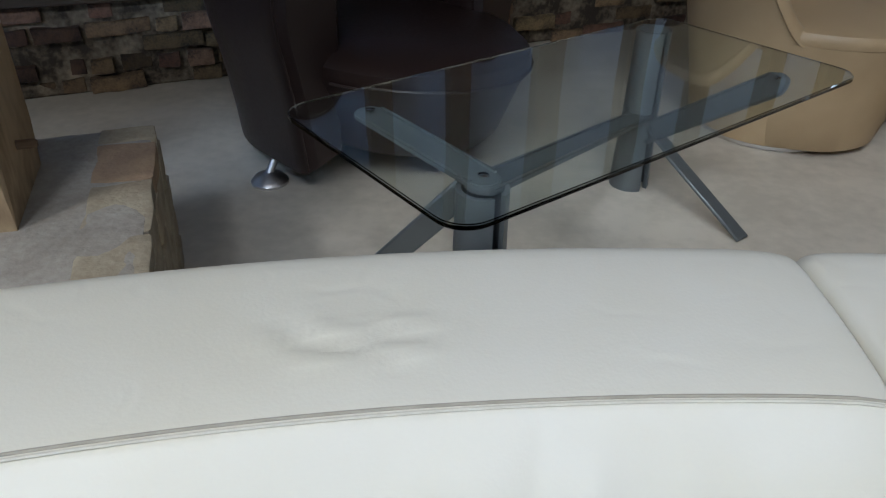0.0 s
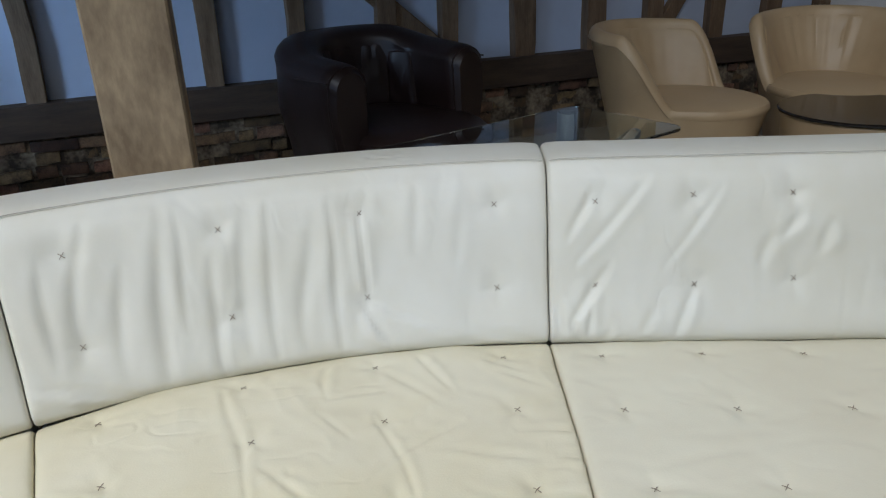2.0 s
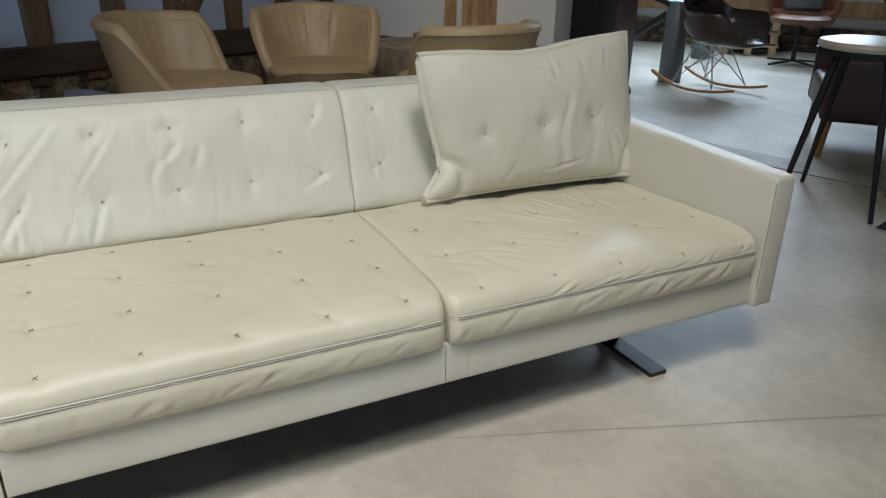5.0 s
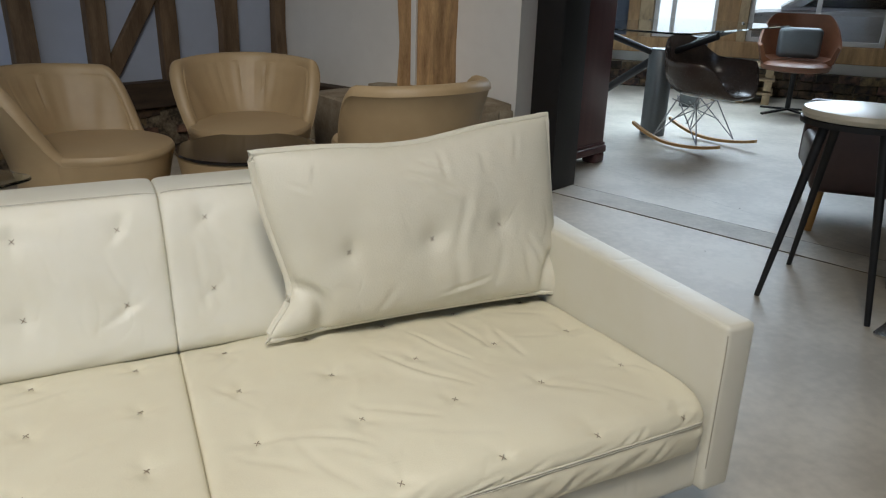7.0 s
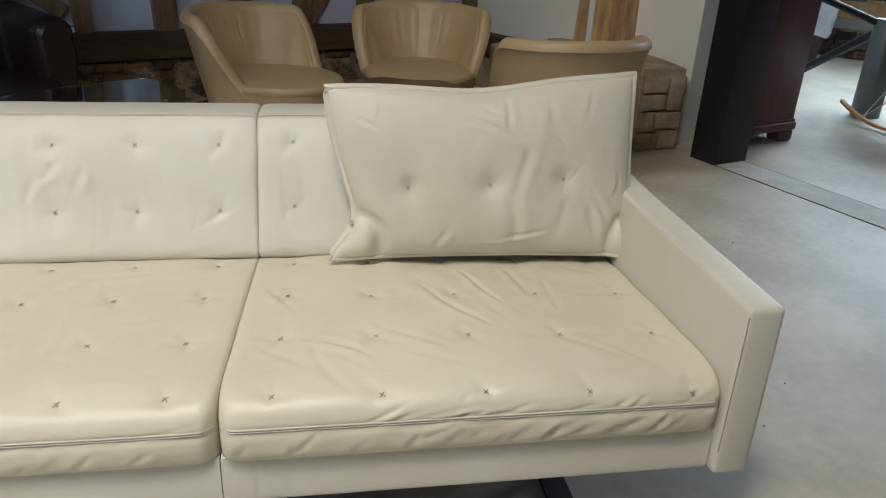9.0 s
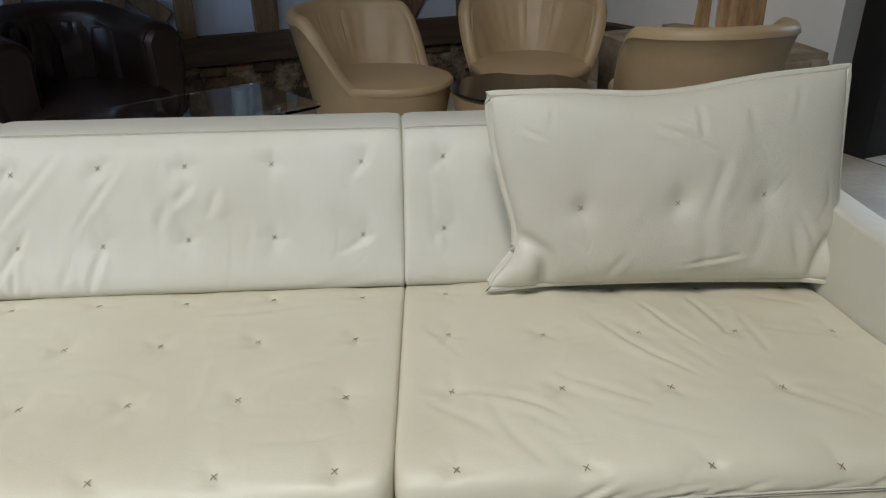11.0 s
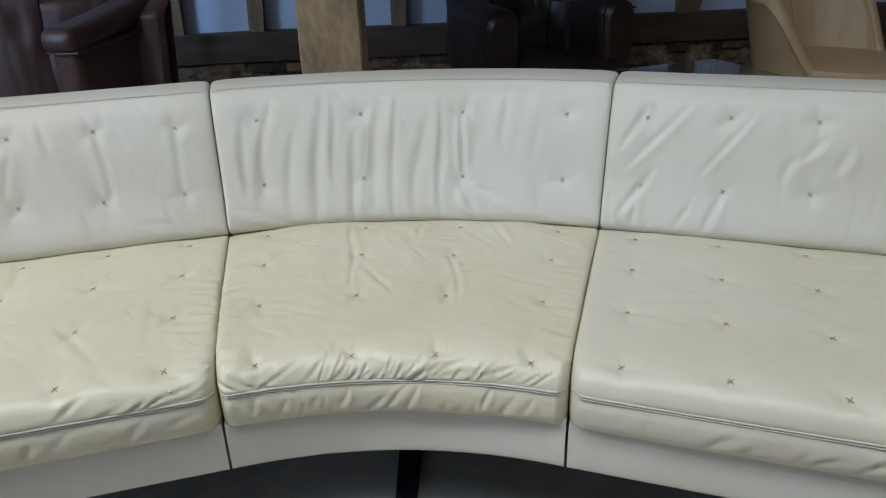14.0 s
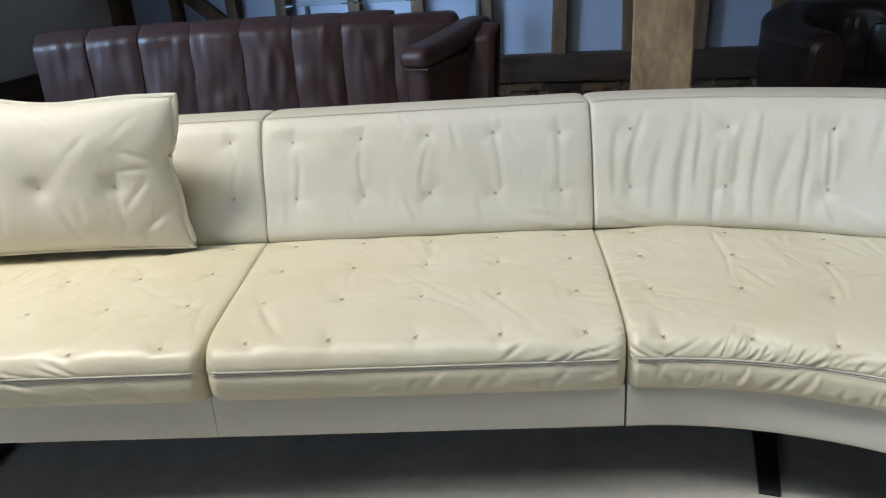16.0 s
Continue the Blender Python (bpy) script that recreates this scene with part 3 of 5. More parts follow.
class Cushion:
    """A leather cushion: a closed profile swept across its width, puckered at its stitched crosses and creased by its folds."""

    def __init__(self, shape, u0, u1, width, place, marks, folds, seed, puff=0.006, wr=0.0025, wdir=(1.0, 1.0)):
        self.back = shape == "back"
        self.pr, self.nm = (BACK, BACK_N) if self.back else (SEAT, SEAT_N)
        lap = 0.0010 * (u1 - u0) / width
        self.u0, self.u1, self.w, self.place = u0 - lap, u1 + lap, width + 0.0020, place
        self.top_folds = ()
        self.leather = SEATL
        self.relief, self.bend = 1.0, 0.032
        self.marks, self.folds, self.seed, self.puff, self.wr, self.wdir = marks, folds, seed, puff, wr, wdir

    def disp(self, u, y, z, v0=None):
        """Height of the leather over the plain profile; x runs across in metres."""
        x = (u - self.u0) / (self.u1 - self.u0) * self.w
        v = z if self.back else (y if v0 is None else v0)
        if self.back:
            k = max(0.0, min(1.0, (v - 0.40) / 0.05)) * max(0.0, min(1.0, (0.742 - v) / 0.03)) if y < 0.90 else 0.15
        else:
            k = max(0.0, min(1.0, (z - 0.300) / 0.025 if y < 0.15 else (z - 0.314) / 0.015)) * (1 - 0.75 * math.exp(-((v - 0.017) / 0.008) ** 2))
        s = self.seed
        if self.back and y > 0.90:
            d = 0.001 * noise.noise(Vector((x * 5, y * 9, s)))
            for x0, v0, x1, v1, w, h in self.top_folds:
                q, side, t = seg_dist(x, y, x0, v0, x1, v1)
                if q < 3.5 * w:
                    d += h * math.sin(math.pi * (t * 0.9 + 0.05)) * (0.7 * math.exp(-((q - 1.7 * w) / (1.1 * w)) ** 2) - math.exp(-(q / w) ** 2))
            return d
        d = self.puff * (1 - (2 * x / self.w - 1) ** 4)
        for mx, mv in self.marks:
            r2 = (x - mx) ** 2 + (v - mv) ** 2
            if r2 < 0.03:
                ang = math.atan2(v - mv, x - mx)
                r = math.sqrt(r2)
                d -= 0.0060 * math.exp(-r2 / 0.00045) + 0.0035 * math.exp(-r2 / 0.006)
                d += 0.0011 * math.sin(ang * 4 + mx * 40 + s) * math.exp(-((r - 0.028) / 0.020) ** 2)
        fs = 0.0
        for x0, v0, x1, v1, w, h in self.folds:
            bend = self.bend * noise.noise(Vector((x * 4, v * 5, s + x0 * 9)))
            q, side, t = seg_dist(x + bend, v + bend, x0, v0, x1, v1)
            if q < 3.5 * w:
                f = math.sin(math.pi * min(1, max(0.0, t * 0.94 + 0.03))) ** (0.5 if self.back else 0.8)
                w *= 0.55 + 0.45 * f
                f *= 1.05 + (0.3 if self.back else 0.9) * noise.noise(Vector((t * 4.3, x0 * 31, v0 * 17)))
                fs -= 0.85 * h * f * math.exp(-(q / (0.62 * w)) ** 2)
                fs += ((0.85 if side > 0 else 0.30) if self.back else (0.66 if side > 0 else 0.25)) * h * f * math.exp(-((q - 1.25 * w) / (0.95 * w)) ** 2)
        if not self.back:
            fs *= self.relief * (0.75 if v > 0.115 else (0.62 if v > SEAM_V else 0.5))
        d += 0.0075 * math.tanh(fs / 0.0075)
        a, b = self.wdir
        n1 = noise.noise(Vector((x * 4.2 * a, v * 4.2 * b, s * 1.7)))
        n2 = 1 - abs(noise.noise(Vector((x * 9 * a + n1 * 1.2, v * 9 * b, s * 2.3 + 5))))
        n3 = noise.noise(Vector((x * 30, v * 30, s)))
        d += self.wr * (1.6 * n1 + 1.5 * (n2 - 0.8) + 0.10 * n3)
        if not self.back and z > 0.345:
            return d * k - 0.0016 * math.exp(-((v - 0.005) / 0.006) ** 2)
        return d * k

    def point(self, u, j, inset=0.0, slide=0.0):
        y, z = self.pr[j]
        ny, nz = self.nm[j]
        x = (u - self.u0) / (self.u1 - self.u0) * self.w
        d = self.disp(u, y, z, None if self.back else SEAT_V[j]) - inset
        near = min(1.0, max(0.0, (z - 0.43) / 0.05)) if self.back and y < 0.9 else (1.0 if self.back else min(1.0, max(0.0, (0.74 - y) / 0.08)))
        ed = max(0.0, min(x, self.w - x))
        d -= 0.0065 * near * math.exp(-ed / 0.012)
        # the front corners of a seat are rounded in plan
        rnd = 0.0
        if not self.back and ed < 0.032 and y < 0.28:
            rnd = (0.032 - math.sqrt(0.032 ** 2 - (0.032 - ed) ** 2)) * smooth01((0.28 - y) / 0.19)
        return self.place(u, y + ny * d - nz * slide + rnd, z + nz * d + ny * slide)

    def build(self, name, parent, step=0.0062, edge=0.008, label=""):
        sc = (self.u1 - self.u0) / self.w
        ncol = int(self.w / step)
        cols = []
        for k in range(5):
            ph = radians(22.5 * k)
            cols.append((self.u0 + edge * (1 - math.cos(ph)) * sc, edge * (1 - math.sin(ph))))
        for i in range(1, ncol):
            u = self.u0 + (edge + (self.w - 2 * edge) * i / ncol) * sc
            cols.append((u, 0.0))
        for k in range(4, -1, -1):
            ph = radians(22.5 * k)
            cols.append((self.u1 - edge * (1 - math.cos(ph)) * sc, edge * (1 - math.sin(ph))))
        n = len(self.pr)
        verts = [self.point(u, j, ins) for u, ins in cols for j in range(n)]
        flip = self.place is on_right
        faces = []
        for i in range(len(cols) - 1):
            for j in range(n):
                a, b = i * n + j, i * n + (j + 1) % n
                f = (a, b, b + n, a + n)
                faces.append(f if flip else tuple(reversed(f)))
        faces.append(tuple(range(n)))
        faces.append(tuple(range((len(cols) - 1) * n, len(cols) * n)))
        ob = grid_part(name, verts, faces, CREAM if self.back else self.leather, parent, label)
        ob.matrix_parent_inverse = parent.matrix_world.inverted()
        return ob

    def row(self, v):
        """Index of the profile point on the showing face that is nearest to v."""
        best, bj = 9, 0
        for j, (y, z) in enumerate(self.pr):
            ok = (y < 0.9 and z > 0.4) if self.back else z > 0.40
            q = abs((z if self.back else y) - v)
            if ok and q < best:
                best, bj = q, j
        return bj

    def stitches(self, owner, src):
        for mx, mv in self.marks:
            u = self.u0 + mx / self.w * (self.u1 - self.u0)
            j = self.row(mv)
            e = 0.004 / self.w * (self.u1 - self.u0)
            p = self.point(u, j)
            tx = (self.point(u + e, j) - self.point(u - e, j)).normalized()
            ty = (self.point(u, j + 1) - self.point(u, j - 1)).normalized()
            nz = tx.cross(ty).normalized()
            ref = Vector((0, -0.3, 1))
            if nz.dot(ref) < 0:
                nz = -nz
            ty = nz.cross(tx)
            m = Matrix((tx, ty, nz)).transposed().to_4x4()
            m.translation = p + nz * 0.0018
            rr = random.Random(int(mx * 1000 + mv * 77 + self.seed * 13))
            ob = share("cross_stitch", src, owner, m @ pose(0, 0, 0, 0, 0, rr.uniform(-9, 9)))
            ob.matrix_parent_inverse = owner.matrix_world.inverted()

    def seam(self, owner, v_of, name, off=0.0015, r=0.0022, inset_ends=0.006, slide=0.0, thread=None):
        """A line of piping, stitching or painted seam shade along the width, at a profile point."""
        y0, z0 = v_of
        j = min(range(len(self.pr)), key=lambda i: (self.pr[i][0] - y0) ** 2 + (self.pr[i][1] - z0) ** 2)
        pts = []
        n = int(self.w / 0.02)
        sc = (self.u1 - self.u0) / self.w
        for i in range(n + 1):
            x = inset_ends + (self.w - 2 * inset_ends) * i / n
            u = self.u0 + x * sc
            ed = min(x, self.w - x)
            ins = 0.008 * (1 - math.sqrt(max(0, 1 - (1 - min(1, ed / 0.008)) ** 2)))
            pts.append(self.point(u, j, ins - off, slide))
        ob = part(name, tube(pts, r, 6), thread or PIPING, owner, "seam line: pale piping, or dark for stitching and groove shade")
        ob.matrix_parent_inverse = owner.matrix_world.inverted()


def front_seam(cushion, owner):
    """Two close ridges of piping along the front of a seat, with dark lines painted as groove shade."""
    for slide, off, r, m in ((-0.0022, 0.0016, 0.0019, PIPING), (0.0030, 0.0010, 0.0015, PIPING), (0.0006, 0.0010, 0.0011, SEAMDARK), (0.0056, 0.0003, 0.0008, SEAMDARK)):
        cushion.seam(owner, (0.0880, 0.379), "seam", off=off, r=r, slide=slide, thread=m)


def stitch_mesh():
    bm = bmesh.new()
    for s in (1, -1):
        m = pose(0, 0, 0.0004 * s, 0, 0, 45 * s + (6 if s > 0 else 0))
        b = [(-0.0070, 0.0), (-0.0046, 0.0008), (0, 0.0011), (0.0046, 0.0008), (0.0070, 0.0)]
        path = [m @ Vector((x, 0, z)) for x, z in b]
        tube(path, 0.00070, 5, bm=bm)
    return bm


stitch_src = part("cross_stitch", stitch_mesh(), THREAD)

X_D = [0.19 * k - 0.022 for k in range(1, 6)]
X_E = [1.115 + 0.193 * k for k in range(5)]
ROWS = (0.710, 0.512, 0.316, 0.128)
ZB = (0.678, 0.521)


def marks(xs, u0, rows):
    """Places of the stitched crosses: the rows on the backs rise a little towards the arm, those on the end seat run slightly aslant."""
    return [(x - u0, v + 0.014 * (x - 0.17) if rows is ZB else v - 0.045 * max(0.0, x - 1.1)) for x in xs for v in rows]


UD0, UD1, UE1 = 0.077, 1.018, 1.957
WD, WE = UD1 - UD0, UE1 - UD1


def folds_random(n, w, v0, v1, lo, hi, ang, spread, seed, width=(0.008, 0.014), depth=(0.0015, 0.0035)):
    r = random.Random(seed)
    out = []
    for _ in range(n):
        x, v = r.uniform(0.05, w - 0.05), r.uniform(v0, v1)
        a, l = radians(ang + r.uniform(-spread, spread)), r.uniform(lo, hi)
        out.append((x - l / 2 * math.cos(a), v - l / 2 * math.sin(a), x + l / 2 * math.cos(a), v + l / 2 * math.sin(a), r.uniform(*width), r.uniform(*depth)))
    return out


def front_pleats(n, x0, x1, seed, lean=0.03, depth=(0.0035, 0.0075), reach=(0.05, 0.12)):
    """Slanting creases of uneven length over the front roll of a seat, gathered in bunches."""
    r = random.Random(seed)
    out = []
    for k in range(n):
        a = x0 + (x1 - x0) * (k + r.random() * 1.6 - 0.3) / n
        sl = lean * r.uniform(0.3, 1.9)
        top = r.uniform(*reach) * r.choice((0.5, 0.9, 1.3))
        out.append((a - sl * r.uniform(0.2, 0.8), r.uniform(0.0, 0.014), a + sl, top, r.uniform(0.0085, 0.012), r.uniform(*depth) * r.uniform(0.5, 1.0)))
        if r.random() < 0.45:
            out.append((a + sl * 0.5, top * 0.4, a + sl * 2.2 + 0.02, top * r.uniform(0.7, 1.2), r.uniform(0.0075, 0.010), r.uniform(*depth) * 0.6))
        if r.random() < 0.5:
            out.append((a + 0.015, -0.002, a + 0.015 - lean * r.uniform(0.8, 2.0), -0.06, r.uniform(0.011, 0.018), r.uniform(*depth) * 0.55))
    return out


def side_pleats(n, x, way, seed):
    """Short puckers that run in from the joint between two seats."""
    r = random.Random(seed)
    out = []
    for k in range(n):
        v = 0.13 + 0.36 * (k + r.random() * 0.8) / n
        out.append((x - way * 0.05, v - 0.01, x + way * r.uniform(0.04, 0.11), v + r.uniform(-0.02, 0.025), r.uniform(0.0085, 0.012), r.uniform(0.005, 0.009)))
    return out


def face_wrinkles(n, x0, x1, seed, lean, depth=(0.0035, 0.0065)):
    """Soft slanting wrinkles on the upright front of a seat, below its seam."""
    r = random.Random(seed)
    out = []
    for k in range(n):
        a = x0 + (x1 - x0) * (k + r.uniform(-0.35, 0.35)) / n
        low = r.uniform(-0.066, -0.030)
        out.append((a, r.uniform(-0.012, 0.004), a - lean * r.uniform(0.5, 1.6), low, r.uniform(0.009, 0.014), r.uniform(*depth)))
    return out


def fine_pleats(n, x0, x1, seed, lean):
    """Close, thin, strongly slanting creases that start at the front seam."""
    r = random.Random(seed)
    out = []
    for k in range(n):
        a = x0 + (x1 - x0) * (k + r.uniform(-0.25, 0.25)) / n
        top = r.uniform(0.06, 0.125)
        out.append((a, 0.022, a + lean * top * r.uniform(0.75, 1.2), top, r.uniform(0.0055, 0.0075), r.uniform(0.0035, 0.0060)))
    return out


FB_D = [(0.035, 0.405, 0.018, 0.50, 0.012, 0.008), (0.080, 0.40, 0.050, 0.475, 0.012, 0.008), (0.10, 0.40, 0.135, 0.455, 0.010, 0.006), (0.03, 0.60, 0.10, 0.71, 0.012, 0.005), (0.05, 0.56, 0.20, 0.72, 0.011, 0.0042), (0.22, 0.55, 0.34, 0.70, 0.009, 0.0042), (0.02, 0.42, 0.12, 0.56, 0.012, 0.006), (0.08, 0.40, 0.10, 0.50, 0.010, 0.006),
        (0.24, 0.41, 0.29, 0.52, 0.014, 0.006), (0.17, 0.42, 0.20, 0.47, 0.012, 0.005), (0.45, 0.61, 0.50, 0.66, 0.014, 0.005), (0.52, 0.58, 0.55, 0.64, 0.016, 0.005), (0.41, 0.56, 0.44, 0.62, 0.014, 0.004),
        (0.70, 0.41, 0.88, 0.44, 0.012, 0.004), (0.80, 0.50, 0.90, 0.54, 0.010, 0.003)] + folds_random(3, WD, 0.45, 0.7, 0.06, 0.12, 75, 25, 2, depth=(0.0010, 0.0020))
FS_D = face_wrinkles(11, 0.30, 0.92, 41, 0.045, (0.0025, 0.0055)) + face_wrinkles(3, 0.03, 0.2, 46, 0.02, (0.002, 0.003)) + front_pleats(6, 0.35, 0.90, 31, 0.04, (0.002, 0.0045), (0.02, 0.06)) + folds_random(7, WD, 0.15, 0.7, 0.10, 0.25, 15, 30, 3, (0.012, 0.022), (0.0012, 0.0028)) + [(0.10, 0.36, 0.26, 0.40, 0.02, 0.003), (0.04, 0.33, 0.22, 0.30, 0.02, 0.003)]
FS_E = face_wrinkles(12, 0.05, 0.9, 42, 0.05) + front_pleats(13, 0.25, 0.93, 33, 0.05, (0.004, 0.008), (0.04, 0.11)) + [(0.10, 0.33, 0.28, 0.22, 0.012, 0.004), (0.40, 0.55, 0.55, 0.34, 0.014, 0.005), (0.50, 0.60, 0.58, 0.42, 0.012, 0.005), (0.30, 0.36, 0.42, 0.24, 0.012, 0.004), (0.62, 0.62, 0.66, 0.45, 0.012, 0.004), (0.72, 0.56, 0.70, 0.40, 0.014, 0.004),
        (0.06, 0.30, 0.16, 0.16, 0.012, 0.003)] + folds_random(10, WE, 0.15, 0.7, 0.08, 0.22, -50, 30, 4, (0.010, 0.018), (0.0015, 0.0035))
FB_E = [(0.02, 0.46, 0.16, 0.43, 0.010, 0.005), (0.03, 0.42, 0.2, 0.42, 0.010, 0.004)] + folds_random(6, WE, 0.45, 0.7, 0.08, 0.16, 80, 25, 5)
FB_B = [(0.19 * k - 0.099 + 0.012 * (k % 2), 0.535, 0.19 * k - 0.099 - 0.010 * (k % 3), 0.665, 0.012, 0.0020) for k in range(1, 6)] + [(0.19 * k - 0.07, 0.44, 0.19 * k - 0.045, 0.51, 0.012, 0.0018) for k in range(1, 5)] \
    + folds_random(4, WD, 0.48, 0.70, 0.06, 0.14, 85, 20, 8, (0.012, 0.018), (0.0015, 0.0025)) + [(0.02, 0.41, 0.2, 0.45, 0.012, 0.005)]
FS_B = face_wrinkles(8, 0.05, 0.6, 43, -0.05, (0.002, 0.005)) + fine_pleats(6, 0.05, 0.22, 83, -0.9) + front_pleats(3, 0.08, 0.30, 35, -0.05, (0.003, 0.006), (0.05, 0.12)) + front_pleats(4, 0.5, 0.9, 37, -0.05, (0.001, 0.0025), (0.01, 0.03)) + side_pleats(11, 0.004, 1, 73) + folds_random(9, WD, 0.15, 0.7, 0.10, 0.28, 70, 30, 9, (0.014, 0.024), (0.0015, 0.0035))

WC = 0.93
XC = [WC * (0.1035 + k * 0.793 / 3) for k in range(4)]
# folds of the curved back run upright, x counted from the joint with the right-hand module
FB_C = [(0.345, 0.53, 0.338, 0.675, 0.009, 0.0065), (0.400, 0.41, 0.398, 0.700, 0.012, 0.0037), (0.455, 0.44, 0.440, 0.66, 0.019, 0.0041), (0.505, 0.41, 0.513, 0.715, 0.012, 0.0033), (0.560, 0.45, 0.552, 0.68, 0.020, 0.0041), (0.620, 0.41, 0.603, 0.63, 0.016, 0.0041),
        (0.668, 0.52, 0.658, 0.715, 0.011, 0.0035), (0.725, 0.42, 0.698, 0.68, 0.020, 0.0041), (0.775, 0.46, 0.755, 0.64, 0.014, 0.003), (0.83, 0.54, 0.80, 0.72, 0.014, 0.004), (0.29, 0.41, 0.345, 0.50, 0.012, 0.0065), (0.30, 0.405, 0.37, 0.435, 0.010, 0.005), (0.20, 0.45, 0.30, 0.49, 0.010, 0.004),
        (0.02, 0.42, 0.16, 0.45, 0.010, 0.005), (0.74, 0.41, 0.92, 0.47, 0.012, 0.006), (0.80, 0.405, 0.92, 0.43, 0.010, 0.005), (0.88, 0.5, 0.86, 0.66, 0.014, 0.003), (0.18, 0.58, 0.17, 0.70, 0.016, 0.003), (0.10, 0.44, 0.24, 0.42, 0.010, 0.004), (0.25, 0.60, 0.24, 0.72, 0.014, 0.003)]
FS_C = face_wrinkles(11, 0.08, 0.62, 44, -0.045) + face_wrinkles(4, 0.66, 0.9, 45, -0.02, (0.002, 0.004)) + fine_pleats(15, 0.09, 0.46, 81, -0.75) + fine_pleats(7, 0.48, 0.70, 82, -0.45) + front_pleats(10, 0.30, 0.76, 36, -0.055, (0.004, 0.007), (0.06, 0.11)) + front_pleats(6, 0.74, 0.91, 38, 0.04, (0.005, 0.008), (0.05, 0.09)) + side_pleats(9, 0.925, -1, 71) + side_pleats(6, 0.005, 1, 72) + [(0.35, 0.52, 0.31, 0.30, 0.012, 0.0032), (0.62, 0.70, 0.60, 0.34, 0.013, 0.0032), (0.86, 0.33, 0.62, 0.20, 0.010, 0.0045), (0.22, 0.5, 0.38, 0.36, 0.014, 0.004), (0.47, 0.30, 0.58, 0.44, 0.014, 0.004), (0.25, 0.72, 0.20, 0.58, 0.012, 0.004), (0.42, 0.73, 0.44, 0.60, 0.012, 0.003)] \
    + folds_random(12, WC, 0.15, 0.72, 0.08, 0.2, 40, 50, 12, (0.010, 0.018), (0.0015, 0.0035))

BASE = resample(chaikin([(0.104, 0.209), (0.1055, 0.299), (0.113, 0.311), (1.07, 0.316), (1.085, 0.30), (1.085, 0.212), (1.07, 0.199), (0.109, 0.199)], 2), 0.03)


def rail(name, u0, u1, n, place, parent):
    """The leather-covered rail under the cushions."""
    m = len(BASE)
    verts = [place(u0 + (u1 - u0) * i / n, y, z) for i in range(n + 1) for y, z in BASE]
    faces = [(i * m + j, i * m + (j + 1) % m, (i + 1) * m + (j + 1) % m, (i + 1) * m + j) for i in range(n) for j in range(m)]
    faces += [tuple(range(m)), tuple(range(n * m, n * m + m))]
    ob = grid_part(name, verts, faces, CREAM, parent, "leather-covered base rail")
    ob.matrix_parent_inverse = parent.matrix_world.inverted()
    verts = [place(u0 + (u1 - u0) * i / n, y, z) for i in range(n + 1) for y, z in ((0.130, 0.1988), (0.130, 0.1970), (1.06, 0.1970), (1.06, 0.1988))]
    faces = [(i * 4 + j, i * 4 + (j + 1) % 4, i * 4 + 4 + (j + 1) % 4, i * 4 + 4 + j) for i in range(n) for j in range(4)]
    cl = grid_part("dust_cloth", verts, faces, GAP, parent, "black dust cloth under the seat")
    cl.matrix_parent_inverse = parent.matrix_world.inverted()
    return ob


def sled(place, u, parent, uw):
    """A flat black steel runner with two uprights."""
    bm = bmesh.new()
    hw = uw / 2
    for y0, y1, z0, z1 in ((0.153, 0.93, 0.0, 0.014), (0.36, 0.375, 0.013, 0.197), (0.80, 0.815, 0.013, 0.197), (0.34, 0.835, 0.186, 0.197)):
        c = [place(u + s * hw, y, z) for s in (-1, 1) for y in (y0, y1) for z in (z0, z1)]
        v = [bm.verts.new(p) for p in c]
        for f in ((0, 1, 3, 2), (4, 6, 7, 5), (0, 4, 5, 1), (2, 3, 7, 6), (0, 2, 6, 4), (1, 5, 7, 3)):
            bm.faces.new([v[i] for i in f])
    ob = part("leg", bm, STEEL, parent, "flat black steel sled leg", smooth=False)
    ob.matrix_parent_inverse = parent.matrix_world.inverted()


def arm_rest(place, parent):
    u0, u1, e = 1.957, 2.034, 0.012
    bm = box(u0, 0.083, 0.199, u1, 0.95, 0.592, e, 4)
    bmesh.ops.subdivide_edges(bm, edges=[q for q in bm.edges if abs(q.verts[0].co.y - q.verts[1].co.y) > 0.5], cuts=8, use_grid_fill=True)
    for v in bm.verts:
        u, y, z = v.co
        v.co = place(u + 0.012 * max(0, 0.6 - z) * (1 if u > 2 else 0.6), y, z + (0.022 * (y - 0.083) / 0.5 if z > 0.5 else 0) + 0.0012 * noise.noise(Vector((y * 9, z * 9, u))))
    ob = part("armrest", bm, CREAM, parent, "slim leather armrest with stitched edge")
    ob.matrix_parent_inverse = parent.matrix_world.inverted()
    pr = [(0.0865, 0.26), (0.0865, 0.40), (0.0865, 0.54), (0.0875, 0.572), (0.094, 0.584), (0.108, 0.5895), (0.2, 0.5935), (0.3, 0.598), (0.5, 0.6065), (0.8, 0.6195)]
    for off in (0.0, 0.012):
        pts = [place(u0 + 0.0038 + off * (1 if y > 0.1 else 0) + 0.0072 * max(0, 0.6 - z), y - off * 0.08, z - 0.0012 + min(off, 0.005) * 0.25) for y, z in pr]
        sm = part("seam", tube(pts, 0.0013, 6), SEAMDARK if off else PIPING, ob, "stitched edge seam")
        sm.matrix_parent_inverse = ob.matrix_world.inverted()


